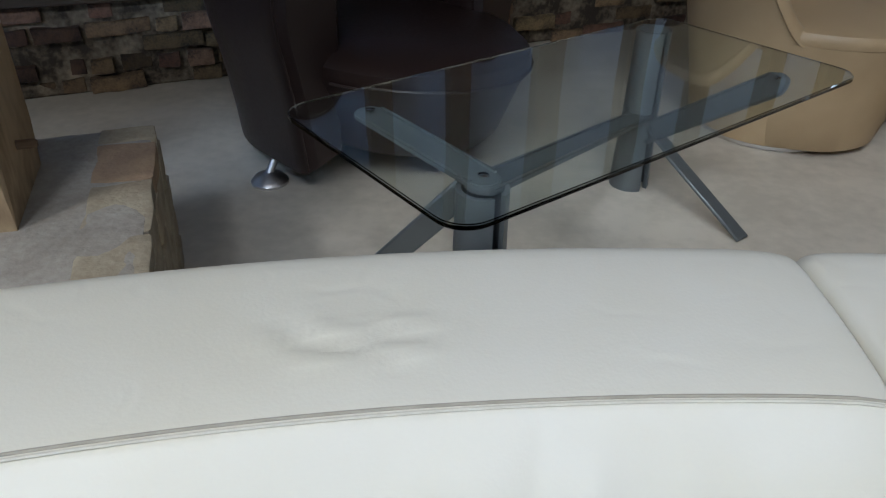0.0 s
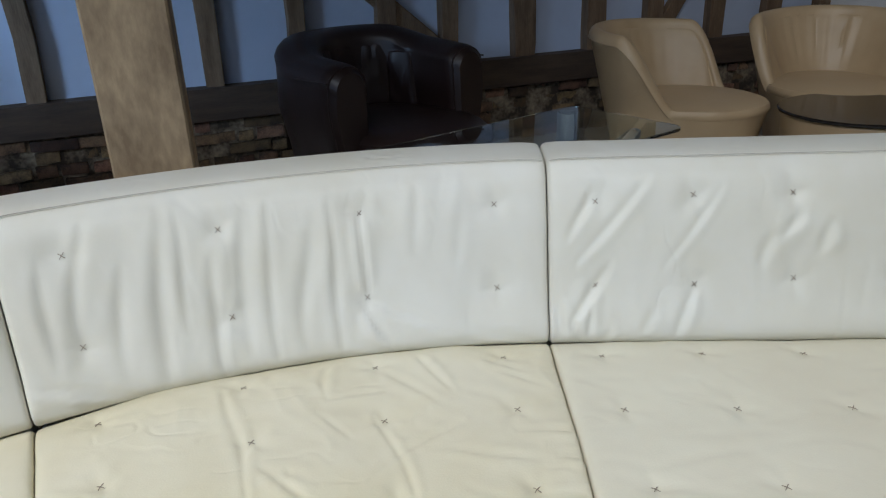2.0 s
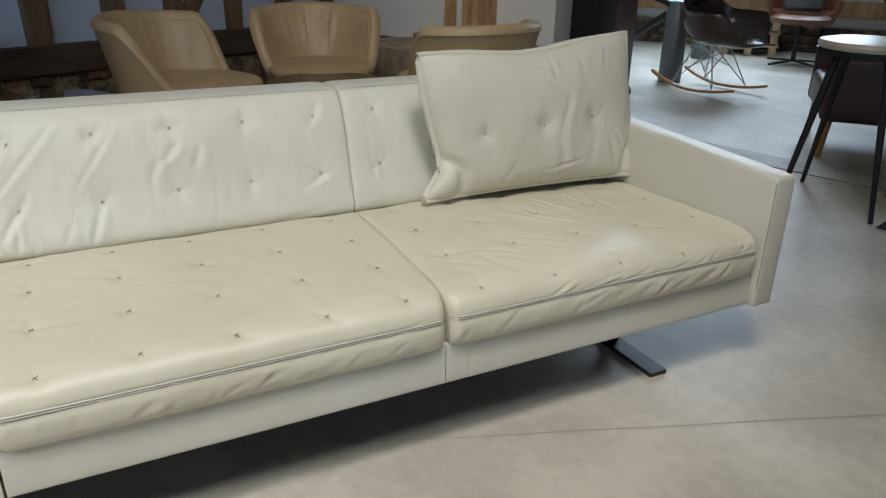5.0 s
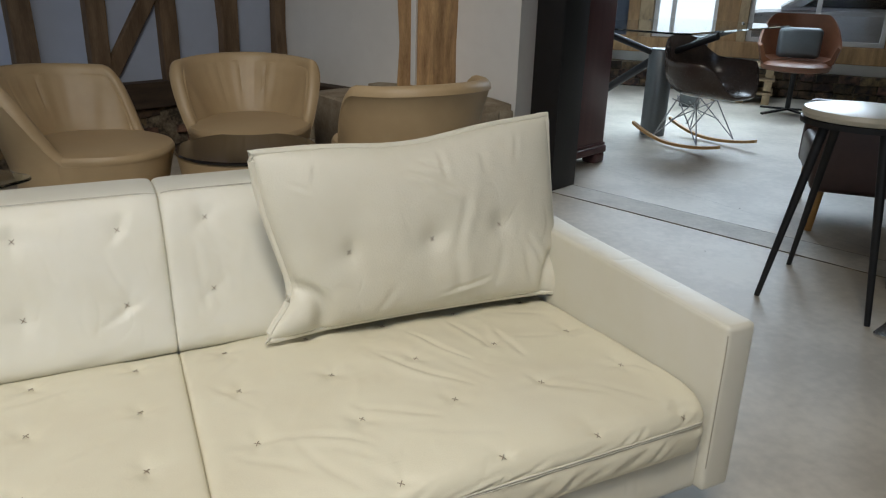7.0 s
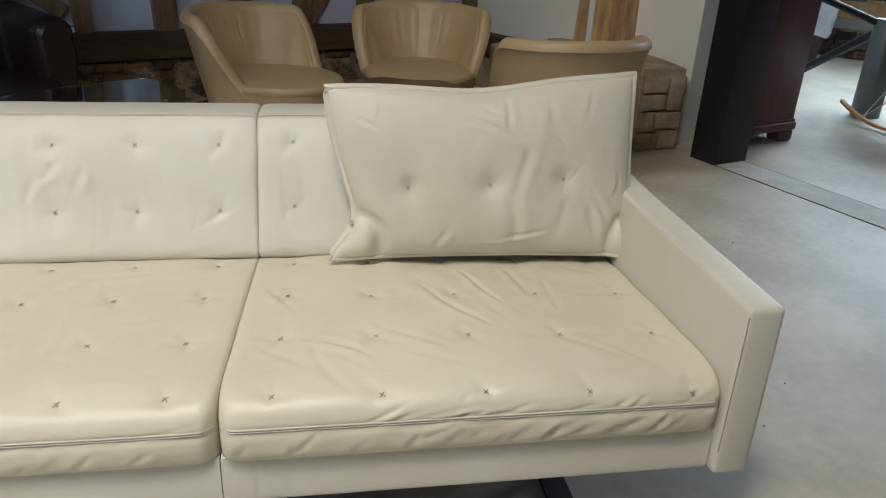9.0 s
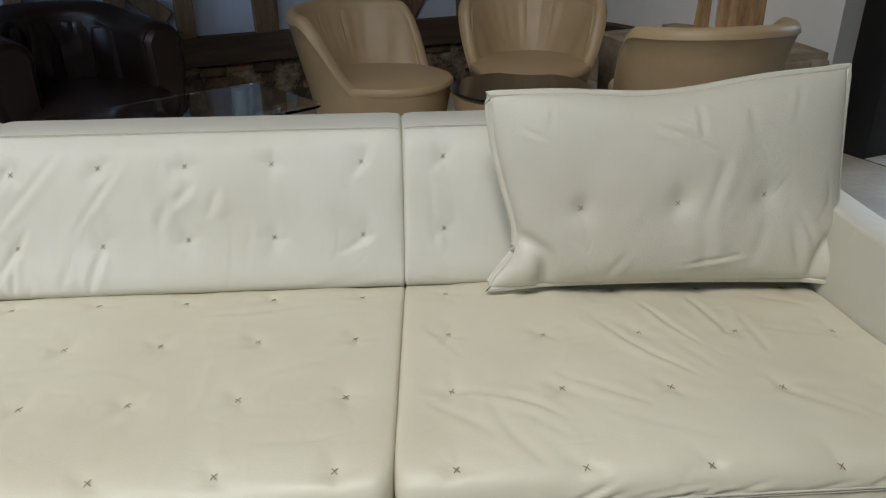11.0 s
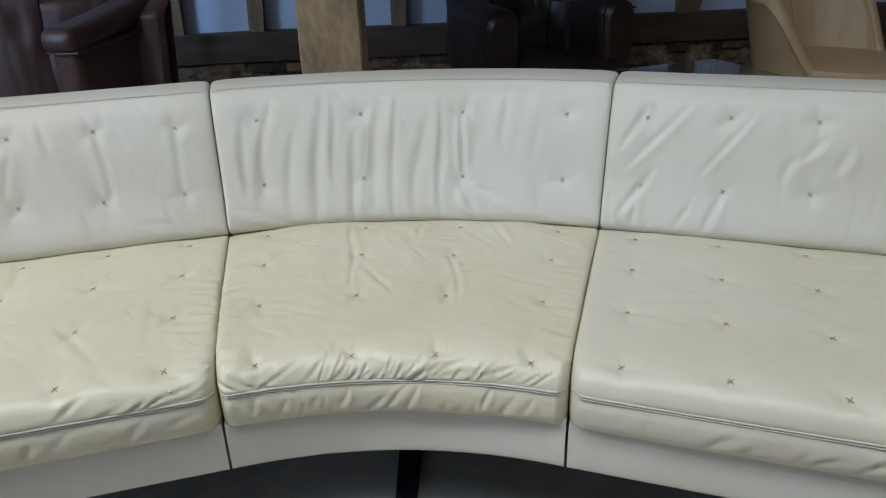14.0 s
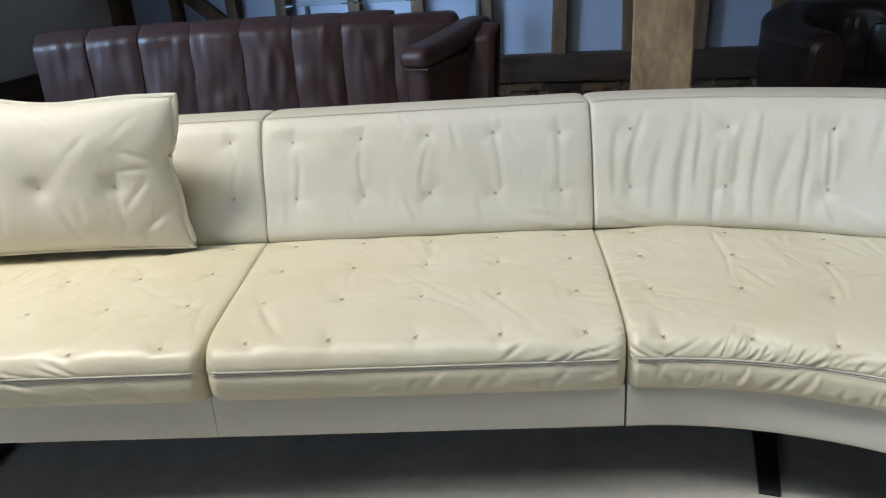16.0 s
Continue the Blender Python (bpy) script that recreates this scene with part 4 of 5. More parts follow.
def straight_module(label, place, seeds, fbd, fsd, fbe, fse):
    base = place(1.0, 0.5, 0)
    th = thing("sofa_module", label, "sofa", pose(base.x, base.y, 0), "modules of the curved sofa")
    for u0, u1, w, xs, fb, fs, k in ((UD0, UD1, WD, X_D, fbd, fsd, 0), (UD1 + 0.002, UE1 - 0.001, WE - 0.003, X_E, fbe, fse, 1)):
        st = Cushion("seat", u0, u1, w, place, marks(xs, u0, ROWS), fs, seeds + k, 0.004, 0.0026 if k else 0.0016, (1.0, 0.8))
        st.leather = SEATW if place is on_right else SEATL
        ob = st.build("seat_cushion", th, 0.0045, label="cream leather seat cushion with cross stitches")
        front_seam(st, ob)
        st.stitches(ob, stitch_src)
        bk = Cushion("back", u0, u1 + (0.09 if k else 0), w + (0.09 if k else 0), place, marks(xs, u0, ZB), fb, seeds + 3 + k, 0.005, 0.0020, (1.3, 0.7))
        ob = bk.build("back_cushion", th, label="cream leather back cushion with cross stitches")
        bk.seam(ob, (0.8985, 0.7468), "seam", r=0.0011)
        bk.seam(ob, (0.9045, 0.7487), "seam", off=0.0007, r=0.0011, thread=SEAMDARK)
        bk.stitches(ob, stitch_src)
    rail("base_rail", UD0 + 0.002, 1.0175, 15, place, th)
    rail("base_rail", 1.0195, 1.956, 15, place, th)
    arm_rest(place, th)
    sled(place, 1.722, th, 0.055)
    return th


straight_module("straight cream leather sofa module with two cushions and one slim arm", on_right, 1, FB_D, FS_D, FB_E, FS_E)
straight_module("straight cream leather sofa module with yellowed seats and one slim arm", on_left, 11, FB_B, FS_B, FB_E, FS_E)

base = on_curve(0.5, 0.5, 0)
module_c = thing("sofa_module", "curved cream leather corner module with wrinkled back and worn seat", "sofa", pose(base.x, base.y, 0), "modules of the curved sofa")
ce = 0.002 / 1.4 / TH
st = Cushion("seat", ce, 1 - ce, WC, on_curve, [(x, v - (0.018 if v < 0.2 else 0.0)) for x in XC for v in ROWS], FS_C, 23, 0.004, 0.0036, (1.0, 0.8))
st.relief = 1.12
ob = st.build("seat_cushion", module_c, 0.0038, label="worn cream leather seat cushion with cross stitches")
front_seam(st, ob)
st.stitches(ob, stitch_src)
bk = Cushion("back", ce, 1 - ce, WC, on_curve, [(x, v) for x in XC for v in ZB], FB_C, 27, 0.005, 0.0024, (2.0, 0.6))
bk.bend = 0.022
bk.top_folds = ((0.274, 0.954, 0.310, 0.960, 0.0064, 0.0052), (0.232, 0.957, 0.266, 0.963, 0.0064, 0.0046), (0.300, 0.962, 0.318, 0.985, 0.009, 0.0018), (0.25, 0.925, 0.262, 0.955, 0.010, 0.0014))
ob = bk.build("back_cushion", module_c, label="deeply wrinkled cream leather back cushion")
bk.seam(ob, (0.8985, 0.7468), "seam", r=0.0011)
bk.seam(ob, (0.9045, 0.7487), "seam", off=0.0007, r=0.0011, thread=SEAMDARK)
bk.stitches(ob, stitch_src)
rail("base_rail", ce, 1 - ce, 24, on_curve, module_c)
sled(on_curve, 0.50, module_c, 0.05 / 1.06 / TH * 0.9)
bpy.data.objects.remove(stitch_src)


# ---- the two loose pillows ----
def pillow(label, place, flip, seed, flap, pinch, folds):
    c00, c10 = Vector((1.222, 0.700, 0.435)), Vector((1.985, 0.645, 0.450))
    c01, c11 = Vector((1.208, 0.722, 0.862)), Vector((1.990, 0.772, 0.893))
    n = 112
    mk = [(0.222, 0.435), (0.500, 0.440), (0.748, 0.455)]
    out = Vector((0.03, -1.0, 0.16)).normalized()

    def pt(a, b, side):
        # edges drawn in a little between the corners
        ea, eb = 4 * a * (1 - a), 4 * b * (1 - b)
        aa = 0.5 + (a - 0.5) * (1 - 0.020 * eb)
        bb = 0.5 + (b - 0.5) * (1 - (0.035 + 0.05 * b) * ea)
        p = (1 - bb) * ((1 - aa) * c00 + aa * c10) + bb * ((1 - aa) * c01 + aa * c11)
        t = (max(0, ea) ** 0.42) * (max(0, eb) ** 0.45)
        h = 0.088 * t
        x, z = a * 0.78, b * 0.45
        if side > 0:
            for ma, mb in mk:
                r2 = ((a - ma) * 0.78) ** 2 + ((b - mb) * 0.45) ** 2
                h -= 0.010 * math.exp(-r2 / 0.0008) + 0.012 * math.exp(-r2 / 0.008)
            for x0, v0, x1, v1, w, d in folds:
                q, sd, tt = seg_dist(x + 0.01 * noise.noise(Vector((x * 7, z * 7, seed))), z, x0, v0, x1, v1)
                f = math.sin(math.pi * (tt * 0.9 + 0.05))
                h += 0.85 * (-0.8 * d * math.exp(-(q / (0.65 * w)) ** 2) + (0.8 if sd > 0 else 0.35) * d * math.exp(-((q - 1.3 * w) / (1.0 * w)) ** 2)) * f * min(1, t * 2)
            h += t * 0.009 * noise.noise(Vector((x * 5, z * 5, seed))) + t * 0.0018 * noise.noise(Vector((x * 22, z * 22, seed + 4)))
        else:
            h *= 0.75
        q = p + out * (h * side)
        q.x += flap * 0.052 * (smooth01(b / 0.23) if b < 0.23 else math.exp(-((b - 0.23) / 0.26) ** 2)) * (1 - a) ** 5 + 0.012 * math.exp(-((b - 0.55) / 0.2) ** 2) * (1 - a) ** 3
        q.x += pinch * (0.040 * math.exp(-((b - 0.58) / 0.13) ** 2) * (1 - a) ** 5 - 0.012 * (b ** 6) * (1 - a) ** 8)
        q.x -= 0.010 * math.exp(-((b - 0.20) / 0.10) ** 2) * a ** 8
        q.z += 0.008 * math.sin(a * 9 + 0.5) * b ** 3 * 4 * a * (1 - a)
        # the lower corners stick out as flat ears beyond a sharp tuck
        ear = max(0.0, 1 - math.hypot(a / 0.16, b / 0.30))
        tuck = math.exp(-((math.hypot(a / 0.15, b / 0.27) - 1.0) / 0.16) ** 2)
        q += Vector((-0.010, -0.024, 0.006)) * (flap * ear ** 0.7) + out * (-0.020 * flap * side * tuck * min(1, t * 2.5))
        ear2 = max(0.0, 1 - math.hypot((1 - a) / 0.07, b / 0.20))
        tuck = math.exp(-((math.hypot((1 - a) / 0.08, b / 0.22) - 1.0) / 0.2) ** 2)
        q += Vector((0.0, -0.016, 0.0)) * ear2 + out * (-0.014 * side * tuck * min(1, t * 2.5))
        return place(q.x, q.y, q.z)

    ctr = place(1.6, 0.72, 0.43)
    th = thing("pillow", label, "pillow", pose(*ctr), "loose sofa pillows")
    verts, faces = [], []
    for side in (1, -1):
        o = len(verts)
        verts += [pt(i / n, j / n, side) for i in range(n + 1) for j in range(n + 1)]
        for i in range(n):
            for j in range(n):
                f = (o + i * (n + 1) + j, o + (i + 1) * (n + 1) + j, o + (i + 1) * (n + 1) + j + 1, o + i * (n + 1) + j + 1)
                faces.append(f if (side > 0) != flip else tuple(reversed(f)))
    cv = grid_part("cover", verts, faces, PILLOW, th, "soft creased leather cover")
    cv.matrix_parent_inverse = th.matrix_world.inverted()
    rim = [(i / 40, 0) for i in range(40)] + [(1, i / 26) for i in range(26)] + [(1 - i / 40, 1) for i in range(40)] + [(0, 1 - i / 26) for i in range(26)]
    pp = part("piping", tube([pt(a, b, 1) for a, b in rim], 0.0090, 8, closed=True), PILLOW, th, "thick leather piping")
    pp.matrix_parent_inverse = th.matrix_world.inverted()
    for ma, mb in mk:
        p = pt(ma, mb, 1)
        tx = (pt(ma + 0.01, mb, 1) - pt(ma - 0.01, mb, 1)).normalized()
        ty = (pt(ma, mb + 0.01, 1) - pt(ma, mb - 0.01, 1)).normalized()
        if flip:
            tx = -tx
        nz = tx.cross(ty).normalized()
        m = Matrix((tx, ty, nz)).transposed().to_4x4()
        m.translation = p + nz * 0.0016
        ob = part("cross_stitch", stitch_mesh(), THREAD, cv)
        ob.matrix_basis = m
        ob.matrix_parent_inverse = cv.matrix_world.inverted()
    return th


PILLOW_FOLDS = [(0.33, 0.385, 0.42, 0.345, 0.010, 0.006), (0.37, 0.41, 0.44, 0.375, 0.009, 0.006), (0.43, 0.43, 0.44, 0.34, 0.010, 0.006), (0.40, 0.35, 0.47, 0.31, 0.012, 0.005), (0.465, 0.02, 0.445, 0.15, 0.020, 0.006), (0.445, 0.15, 0.49, 0.31, 0.016, 0.005), (0.56, 0.03, 0.60, 0.17, 0.022, 0.004), (0.06, 0.38, 0.12, 0.35, 0.008, 0.004),
                (0.68, 0.03, 0.66, 0.15, 0.016, 0.006), (0.72, 0.07, 0.67, 0.17, 0.012, 0.005), (0.40, 0.05, 0.55, 0.075, 0.009, 0.004), (0.54, 0.40, 0.55, 0.34, 0.014, 0.004), (0.20, 0.10, 0.17, 0.24, 0.020, 0.003), (0.66, 0.43, 0.64, 0.36, 0.010, 0.004), (0.13, 0.43, 0.12, 0.37, 0.009, 0.004), (0.25, 0.02, 0.29, 0.09, 0.014, 0.004)]
pillow("plump cream leather pillow with piping leaning on the sofa back", on_right, False, 3, 1.0, 0.0, PILLOW_FOLDS)
pillow("cream leather pillow with piping at the sofa's other end", on_left, True, 8, 0.25, 0.45,
       [(0.04, 0.27, 0.14, 0.30, 0.014, 0.0035), (0.04, 0.25, 0.16, 0.24, 0.012, 0.0025), (0.06, 0.22, 0.15, 0.13, 0.014, 0.003), (0.10, 0.40, 0.16, 0.34, 0.014, 0.002), (0.05, 0.10, 0.13, 0.05, 0.012, 0.005), (0.30, 0.04, 0.34, 0.14, 0.018, 0.004), (0.52, 0.05, 0.50, 0.17, 0.018, 0.004), (0.22, 0.36, 0.30, 0.28, 0.016, 0.003)])

# ---- beige tub chairs and their drum table ----

def shell_band(angles, section, closed_ends=True):
    """A band swept round an axis: section(a) gives a closed loop of (radius, z) at each angle."""
    bm = bmesh.new()
    rings = []
    for a in angles:
        ca, sa = math.cos(radians(a)), math.sin(radians(a))
        rings.append([bm.verts.new((r * ca * ex, r * sa * ey, z)) for r, z, ex, ey in section(a)])
    for A, B in zip(rings, rings[1:]):
        n = len(A)
        for k in range(n):
            bm.faces.new((A[k], A[(k + 1) % n], B[(k + 1) % n], B[k]))
    bm.faces.new(list(reversed(rings[0])))
    bm.faces.new(rings[-1])
    return bm


def tub_out(z):
    return 0.272 + 0.165 * (z / 0.76) ** 1.15


def tub_section(a):
    d = abs(a - 180)
    h = 0.752 + 0.010 * math.cos(radians(2 * d)) - 0.33 * smooth01((d - 72) / 44)
    th = 0.074 - 0.012 * smooth01((d - 70) / 46)
    loop = []
    for k in range(9):
        z = 0.02 + (h - 0.075) * k / 8
        loop.append((tub_out(z) + 0.002 * noise.noise(Vector((a * 0.06, z * 5, 3))), z))
    for k in range(9):
        t = radians(180 * k / 8)
        loop.append((tub_out(h) - 0.004 - th / 2 + th / 2 * math.cos(t), h - 0.046 + 0.046 * math.sin(t)))
    for k in range(9):
        z = h - 0.055 - (h - 0.055 - 0.36) * k / 8 if h > 0.45 else h - 0.055 - 0.01 * k / 8
        w = 0.0040 * math.sin(a * 0.85 + 2 * math.sin(a * 0.31)) * math.exp(-((d - 20) / 26) ** 2) * smooth01((z - 0.44) / 0.12) + 0.004 * noise.noise(Vector((a * 0.05, z * 4, 9)))
        loop.append((tub_out(z) - th - 0.05 * smooth01((h - 0.05 - z) / 0.30) + w, z))
    loop.append((0.15, 0.34))
    loop.append((0.15, 0.03))
    return [(r, z, 1, 1) for r, z in loop]


def tub_chair(m, label):
    th = thing("tub_chair", label, "armchair", m, "tub chairs round the drum table")
    ang = [63 + (297 - 63) * k / 90 for k in range(91)]
    part("backrest", shell_band(ang, tub_section), TAN, th, "wrapped leather tub back with soft creases")
    part("base_drum", lathe([(0.255, 0.022), (0.264, 0.03), (0.288, 0.15), (0.318, 0.30), (0.334, 0.378), (0.330, 0.382)], 48, sx=1.13), TAN, th, "tapered leather drum").matrix_basis = pose(0.050, 0, 0)
    part("seat", lathe([(0.30, 0.378), (0.333, 0.380), (0.337, 0.390), (0.336, 0.404), (0.328, 0.418), (0.30, 0.427), (0.20, 0.436), (0.01, 0.439)], 48, sx=1.14), TAN, th, "round padded leather seat").matrix_basis = pose(0.052, 0, 0)
    part("floor_ring", lathe([(0.262, 0.0), (0.268, 0.004), (0.268, 0.016), (0.262, 0.021)], 48), CHROME, th, "chrome floor ring")
    edge = [(lambda s: ((s[9][0] + 0.0002) * math.cos(radians(a)), (s[9][0] + 0.0002) * math.sin(radians(a)), s[9][1]))(tub_section(a)) for a in ang]
    part("seam", tube(edge, 0.0011, 5), TAN, th, "stitched top edge")
    for s in (-1, 1):
        a = 180 + s * 116
        pts = [((tub_out(z) + 0.001) * math.cos(radians(a)), (tub_out(z) + 0.001) * math.sin(radians(a)), z) for z in (0.03, 0.1, 0.2, 0.3, 0.38)]
        part("seam", tube(pts, 0.0022, 5), TAN, th, "stitched side seam")
    return th


CHAIRS = ((0.91, 3.12, -38, "beige leather tub chair on a chrome ring by the glass table"), (1.78, 3.42, -100, "beige leather tub chair with gathered creases near the wall corner"), (2.40, 2.62, 104, "beige leather tub chair seen from behind beside the stone ledge"))
for x, y, a, lb in CHAIRS:
    tub_chair(pose(x, y, 0, 0, 0, a), lb)

drum = thing("drum_table", "low round side table with a black glass top and beige drum", "side table", pose(1.62, 2.75, 0))
part("drum", lathe([(0.255, 0.0), (0.262, 0.01), (0.315, 0.30), (0.33, 0.395), (0.325, 0.402)], 56), TAN, drum, "tapered beige leather drum")
part("tabletop", lathe([(0.325, 0.4035), (0.338, 0.407), (0.340, 0.414), (0.334, 0.420), (0.01, 0.421)], 56), BLACKTOP, drum, "black glass tabletop")

# ---- glass coffee table ----
ct = thing("coffee_table", "low rectangular glass coffee table on grey metal legs", "coffee table", pose(0.09, 2.11, 0, 0, 0, 39.5))


def round_plate(w, d, r, z0, z1, n=8):
    bm = bmesh.new()
    loop = []
    for cx, cy, a0 in ((w / 2 - r, d / 2 - r, 0), (-w / 2 + r, d / 2 - r, 90), (-w / 2 + r, -d / 2 + r, 180), (w / 2 - r, -d / 2 + r, 270)):
        for k in range(n + 1):
            a = radians(a0 + 90 * k / n)
            loop.append((cx + r * math.cos(a), cy + r * math.sin(a)))
    f = bm.faces.new([bm.verts.new((x, y, z0)) for x, y in loop])
    ex = bmesh.ops.extrude_face_region(bm, geom=[f])["geom"]
    for v in ex:
        if isinstance(v, bmesh.types.BMVert):
            v.co.z = z1
    bmesh.ops.bevel(bm, geom=[e for e in bm.edges if abs(e.verts[0].co.z - e.verts[1].co.z) < 1e-6], offset=(z1 - z0) * 0.2, segments=2, affect="EDGES")
    return bm


gt = part("tabletop", round_plate(1.19, 0.585, 0.06, 0.463, 0.475), GLASS, ct, "clear greenish glass top with rounded corners", smooth=False)
gt.visible_shadow = False
T2 = Matrix(ct.matrix_world).inverted()


def tl(x, y, z):
    return T2 @ Vector((x, y, z))


PA, PB = tl(-0.145, 1.705, 0.448), tl(0.325, 2.60, 0)
PM = tl(0.335, 2.595, 0.215)


def blade(c, z1):
    """An upright leg of half-round section, flared towards the floor."""
    bm = bmesh.new()
    loop = [(math.cos(radians(a)), math.sin(radians(a)), 0.048) for a in range(-75, 256, 22)] + [(math.cos(radians(a)), math.sin(radians(a)), 0.038) for a in range(255, -76, -22)]
    rings = []
    for k in range(7):
        z = z1 * k / 6
        f = 1 + 0.22 * (1 - k / 6) ** 2
        rings.append([bm.verts.new((c.x + x * r * f, c.y + y * r * f, z)) for x, y, r in loop])
    n = len(loop)
    for A, B in zip(rings, rings[1:]):
        for k in range(n):
            bm.faces.new((A[k], A[(k + 1) % n], B[(k + 1) % n], B[k]))
    bm.faces.new(list(reversed(rings[0])))
    bm.faces.new(rings[-1])
    return bm


def strap(p, q, w, h, face=(0, 0, 1)):
    """A flat bar with rounded ends and a shallow raised rim along both edges; its flat side turns to face."""
    p, q = Vector(p), Vector(q)
    x = (q - p).normalized()
    sd = Vector(face).cross(x).normalized()
    t = x.cross(sd)
    m = Matrix((x, sd, t)).transposed().to_4x4()
    m.translation = (p + q) / 2
    L = (q - p).length
    bm = round_plate(L + w, w, w * 0.49, -h / 2, h / 2, 8)
    for s_ in (-1, 1):
        box(-L / 2, s_ * (w / 2 - 0.004) - 0.003, h / 2 - 0.001, L / 2, s_ * (w / 2 - 0.004) + 0.003, h / 2 + 0.004, 0, 1, bm)
    bmesh.ops.transform(bm, matrix=m, verts=bm.verts)
    return bm


part("leg", blade(PA, 0.438), GREYMET, ct, "grey half-round upright leg")
part("leg", blade(PB, 0.460), GREYMET, ct, "grey half-round upright leg")
part("arm", strap(PA + Vector((0, 0, 0.004)), tl(-0.370, 1.972, 0.452), 0.064, 0.012), GREYMET, ct, "flat grey arm")
part("arm", strap(tl(0.345, 2.58, 0.165), tl(0.535, 2.238, 0.447), 0.064, 0.012, T2.to_3x3() @ Vector((0.1, -0.75, 0.65))), GREYMET, ct, "flat grey arm")
part("crossbar", strap(PA - Vector((0, 0, 0.008)), PM, 0.062, 0.014), GREYMET, ct, "flat grey crossbar")
part("leg", bar(PM - Vector((0, 0, 0.01)), tl(0.575, 2.285, 0.006), 0.045, 0.012, 0.003), GREYMET, ct, "slanting flat leg")
part("leg", bar(tl(-0.165, 1.72, 0.436), tl(-0.46, 1.95, 0.006), 0.05, 0.012, 0.003, T2.to_3x3() @ Vector((0, 1, 0))), GREYMET, ct, "slanting flat leg")
for p in (PA, tl(-0.370, 1.972, 0.452), tl(0.535, 2.238, 0.447)):
    part("screw", lathe([(0.010, 0), (0.010, 0.003), (0.006, 0.005)], 12), CHROME, ct).matrix_basis = pose(p.x, p.y, p.z + 0.012)


# ---- dark brown leather seats ----
def pad(w, h, t, n=10, nz=12, sag=0.0, seed=0.0):
    """An upright channel cushion, w wide and h high, bulging towards -y."""
    bm = bmesh.new()
    g = []
    for i in range(n + 1):
        a = i / n
        col = []
        for j in range(nz + 1):
            b = j / nz
            bulge = (4 * a * (1 - a)) ** 0.24 * (min(1, 6 * b) * min(1, 7 * (1 - b))) ** 0.5
            y = -t * bulge - bulge * (0.008 * noise.noise(Vector((a * 2.5, b * 6, seed))) + 0.011 * noise.noise(Vector((a * 7, b * 3.5, seed + 7))))
            y -= bulge * 0.005 * noise.noise(Vector((a * 4, b * 19, seed + 3))) * (2 * a - 1) ** 2
            yb = 0.05 * smooth01((b - 0.86) / 0.14)
            col.append(bm.verts.new(((a - 0.5) * w, y + yb, b * h - 0.010 * smooth01((b - 0.9) / 0.1) * (2 * a - 1) ** 4)))
        g.append(col)
    for i in range(n):
        for j in range(nz):
            bm.faces.new((g[i][j], g[i + 1][j], g[i + 1][j + 1], g[i][j + 1]))
    back = [[bm.verts.new((v.co.x, 0.07, v.co.z)) for v in (g[i][0], g[i][nz])] for i in range(n + 1)]
    for i in range(n):
        bm.faces.new((g[i][nz], g[i + 1][nz], back[i + 1][1], back[i][1]))
        bm.faces.new((g[i + 1][0], g[i][0], back[i][0], back[i + 1][0]))
        bm.faces.new((back[i][0], back[i][1], back[i + 1][1], back[i + 1][0]))
    return bm


def u_path(r, front, n=26):
    """Half a turn round the back and two straight runs to the front: point, outward direction and share of the way to the front."""
    out = []
    for k in range(9):
        out.append((front * (1 - k / 9), r, 0.0, 1.0, 1 - k / 9))
    for k in range(n + 1):
        a = radians(90 + 180 * k / n)
        out.append((r * math.cos(a), r * math.sin(a), math.cos(a), math.sin(a), 0.0))
    for k in range(1, 10):
        out.append((front * k / 9, -r, 0.0, -1.0, k / 9))
    return out


def arm_loop(nx, f, grow=0.0):
    """Section of the rolled arm: outward offset and height."""
    back = max(0.0, -nx)
    h = 0.735 + 0.065 * smooth01(back * 1.25) - 0.02 * f
    w = 0.102 - grow
    top = h - grow
    loop = []
    for k in range(8):
        z = 0.075 + grow + (top - 0.09 - 0.075 - grow) * k / 7
        loop.append((w - 0.055 * (1 - smooth01(z / 0.60)) + 0.012 * math.exp(-((z - 0.5) / 0.1) ** 2), z))
    for k in range(11):
        t = radians(-8 + 196 * k / 10)
        loop.append((w * math.cos(t) * (1.06 if 0 < k < 10 else 1.0), top - 0.085 + 0.085 * math.sin(t)))
    for k in range(5):
        z = top - 0.10 - (top - 0.10 - 0.13) * k / 4
        loop.append((-w + 0.012 * k / 4, z))
    return loop


ac = thing("armchair", "dark brown leather tub armchair with channelled back and disc feet", "armchair", pose(-0.51, 2.87, 0, 0, 0, -43))
bm = bmesh.new()
up = u_path(0.352, 0.22)
rings = []
for i, (x, y, nx, ny, f) in enumerate([(up[0][0] + 0.028, *up[0][1:])] + up + [(up[-1][0] + 0.028, *up[-1][1:])]):
    g = 0.030 if i in (0, len(up) + 1) else (0.008 if i in (1, len(up)) else 0.0)
    rings.append([bm.verts.new((x + nx * o, y + ny * o, z)) for o, z in arm_loop(nx, f, g)])
for A, B in zip(rings, rings[1:]):
    for k in range(len(A)):
        bm.faces.new((A[k], A[(k + 1) % len(A)], B[(k + 1) % len(A)], B[k]))
bm.faces.new(list(reversed(rings[0])))
bm.faces.new(rings[-1])
part("arms_and_back", bm, BROWNSHADE, ac, "rolled leather arms running into the back")
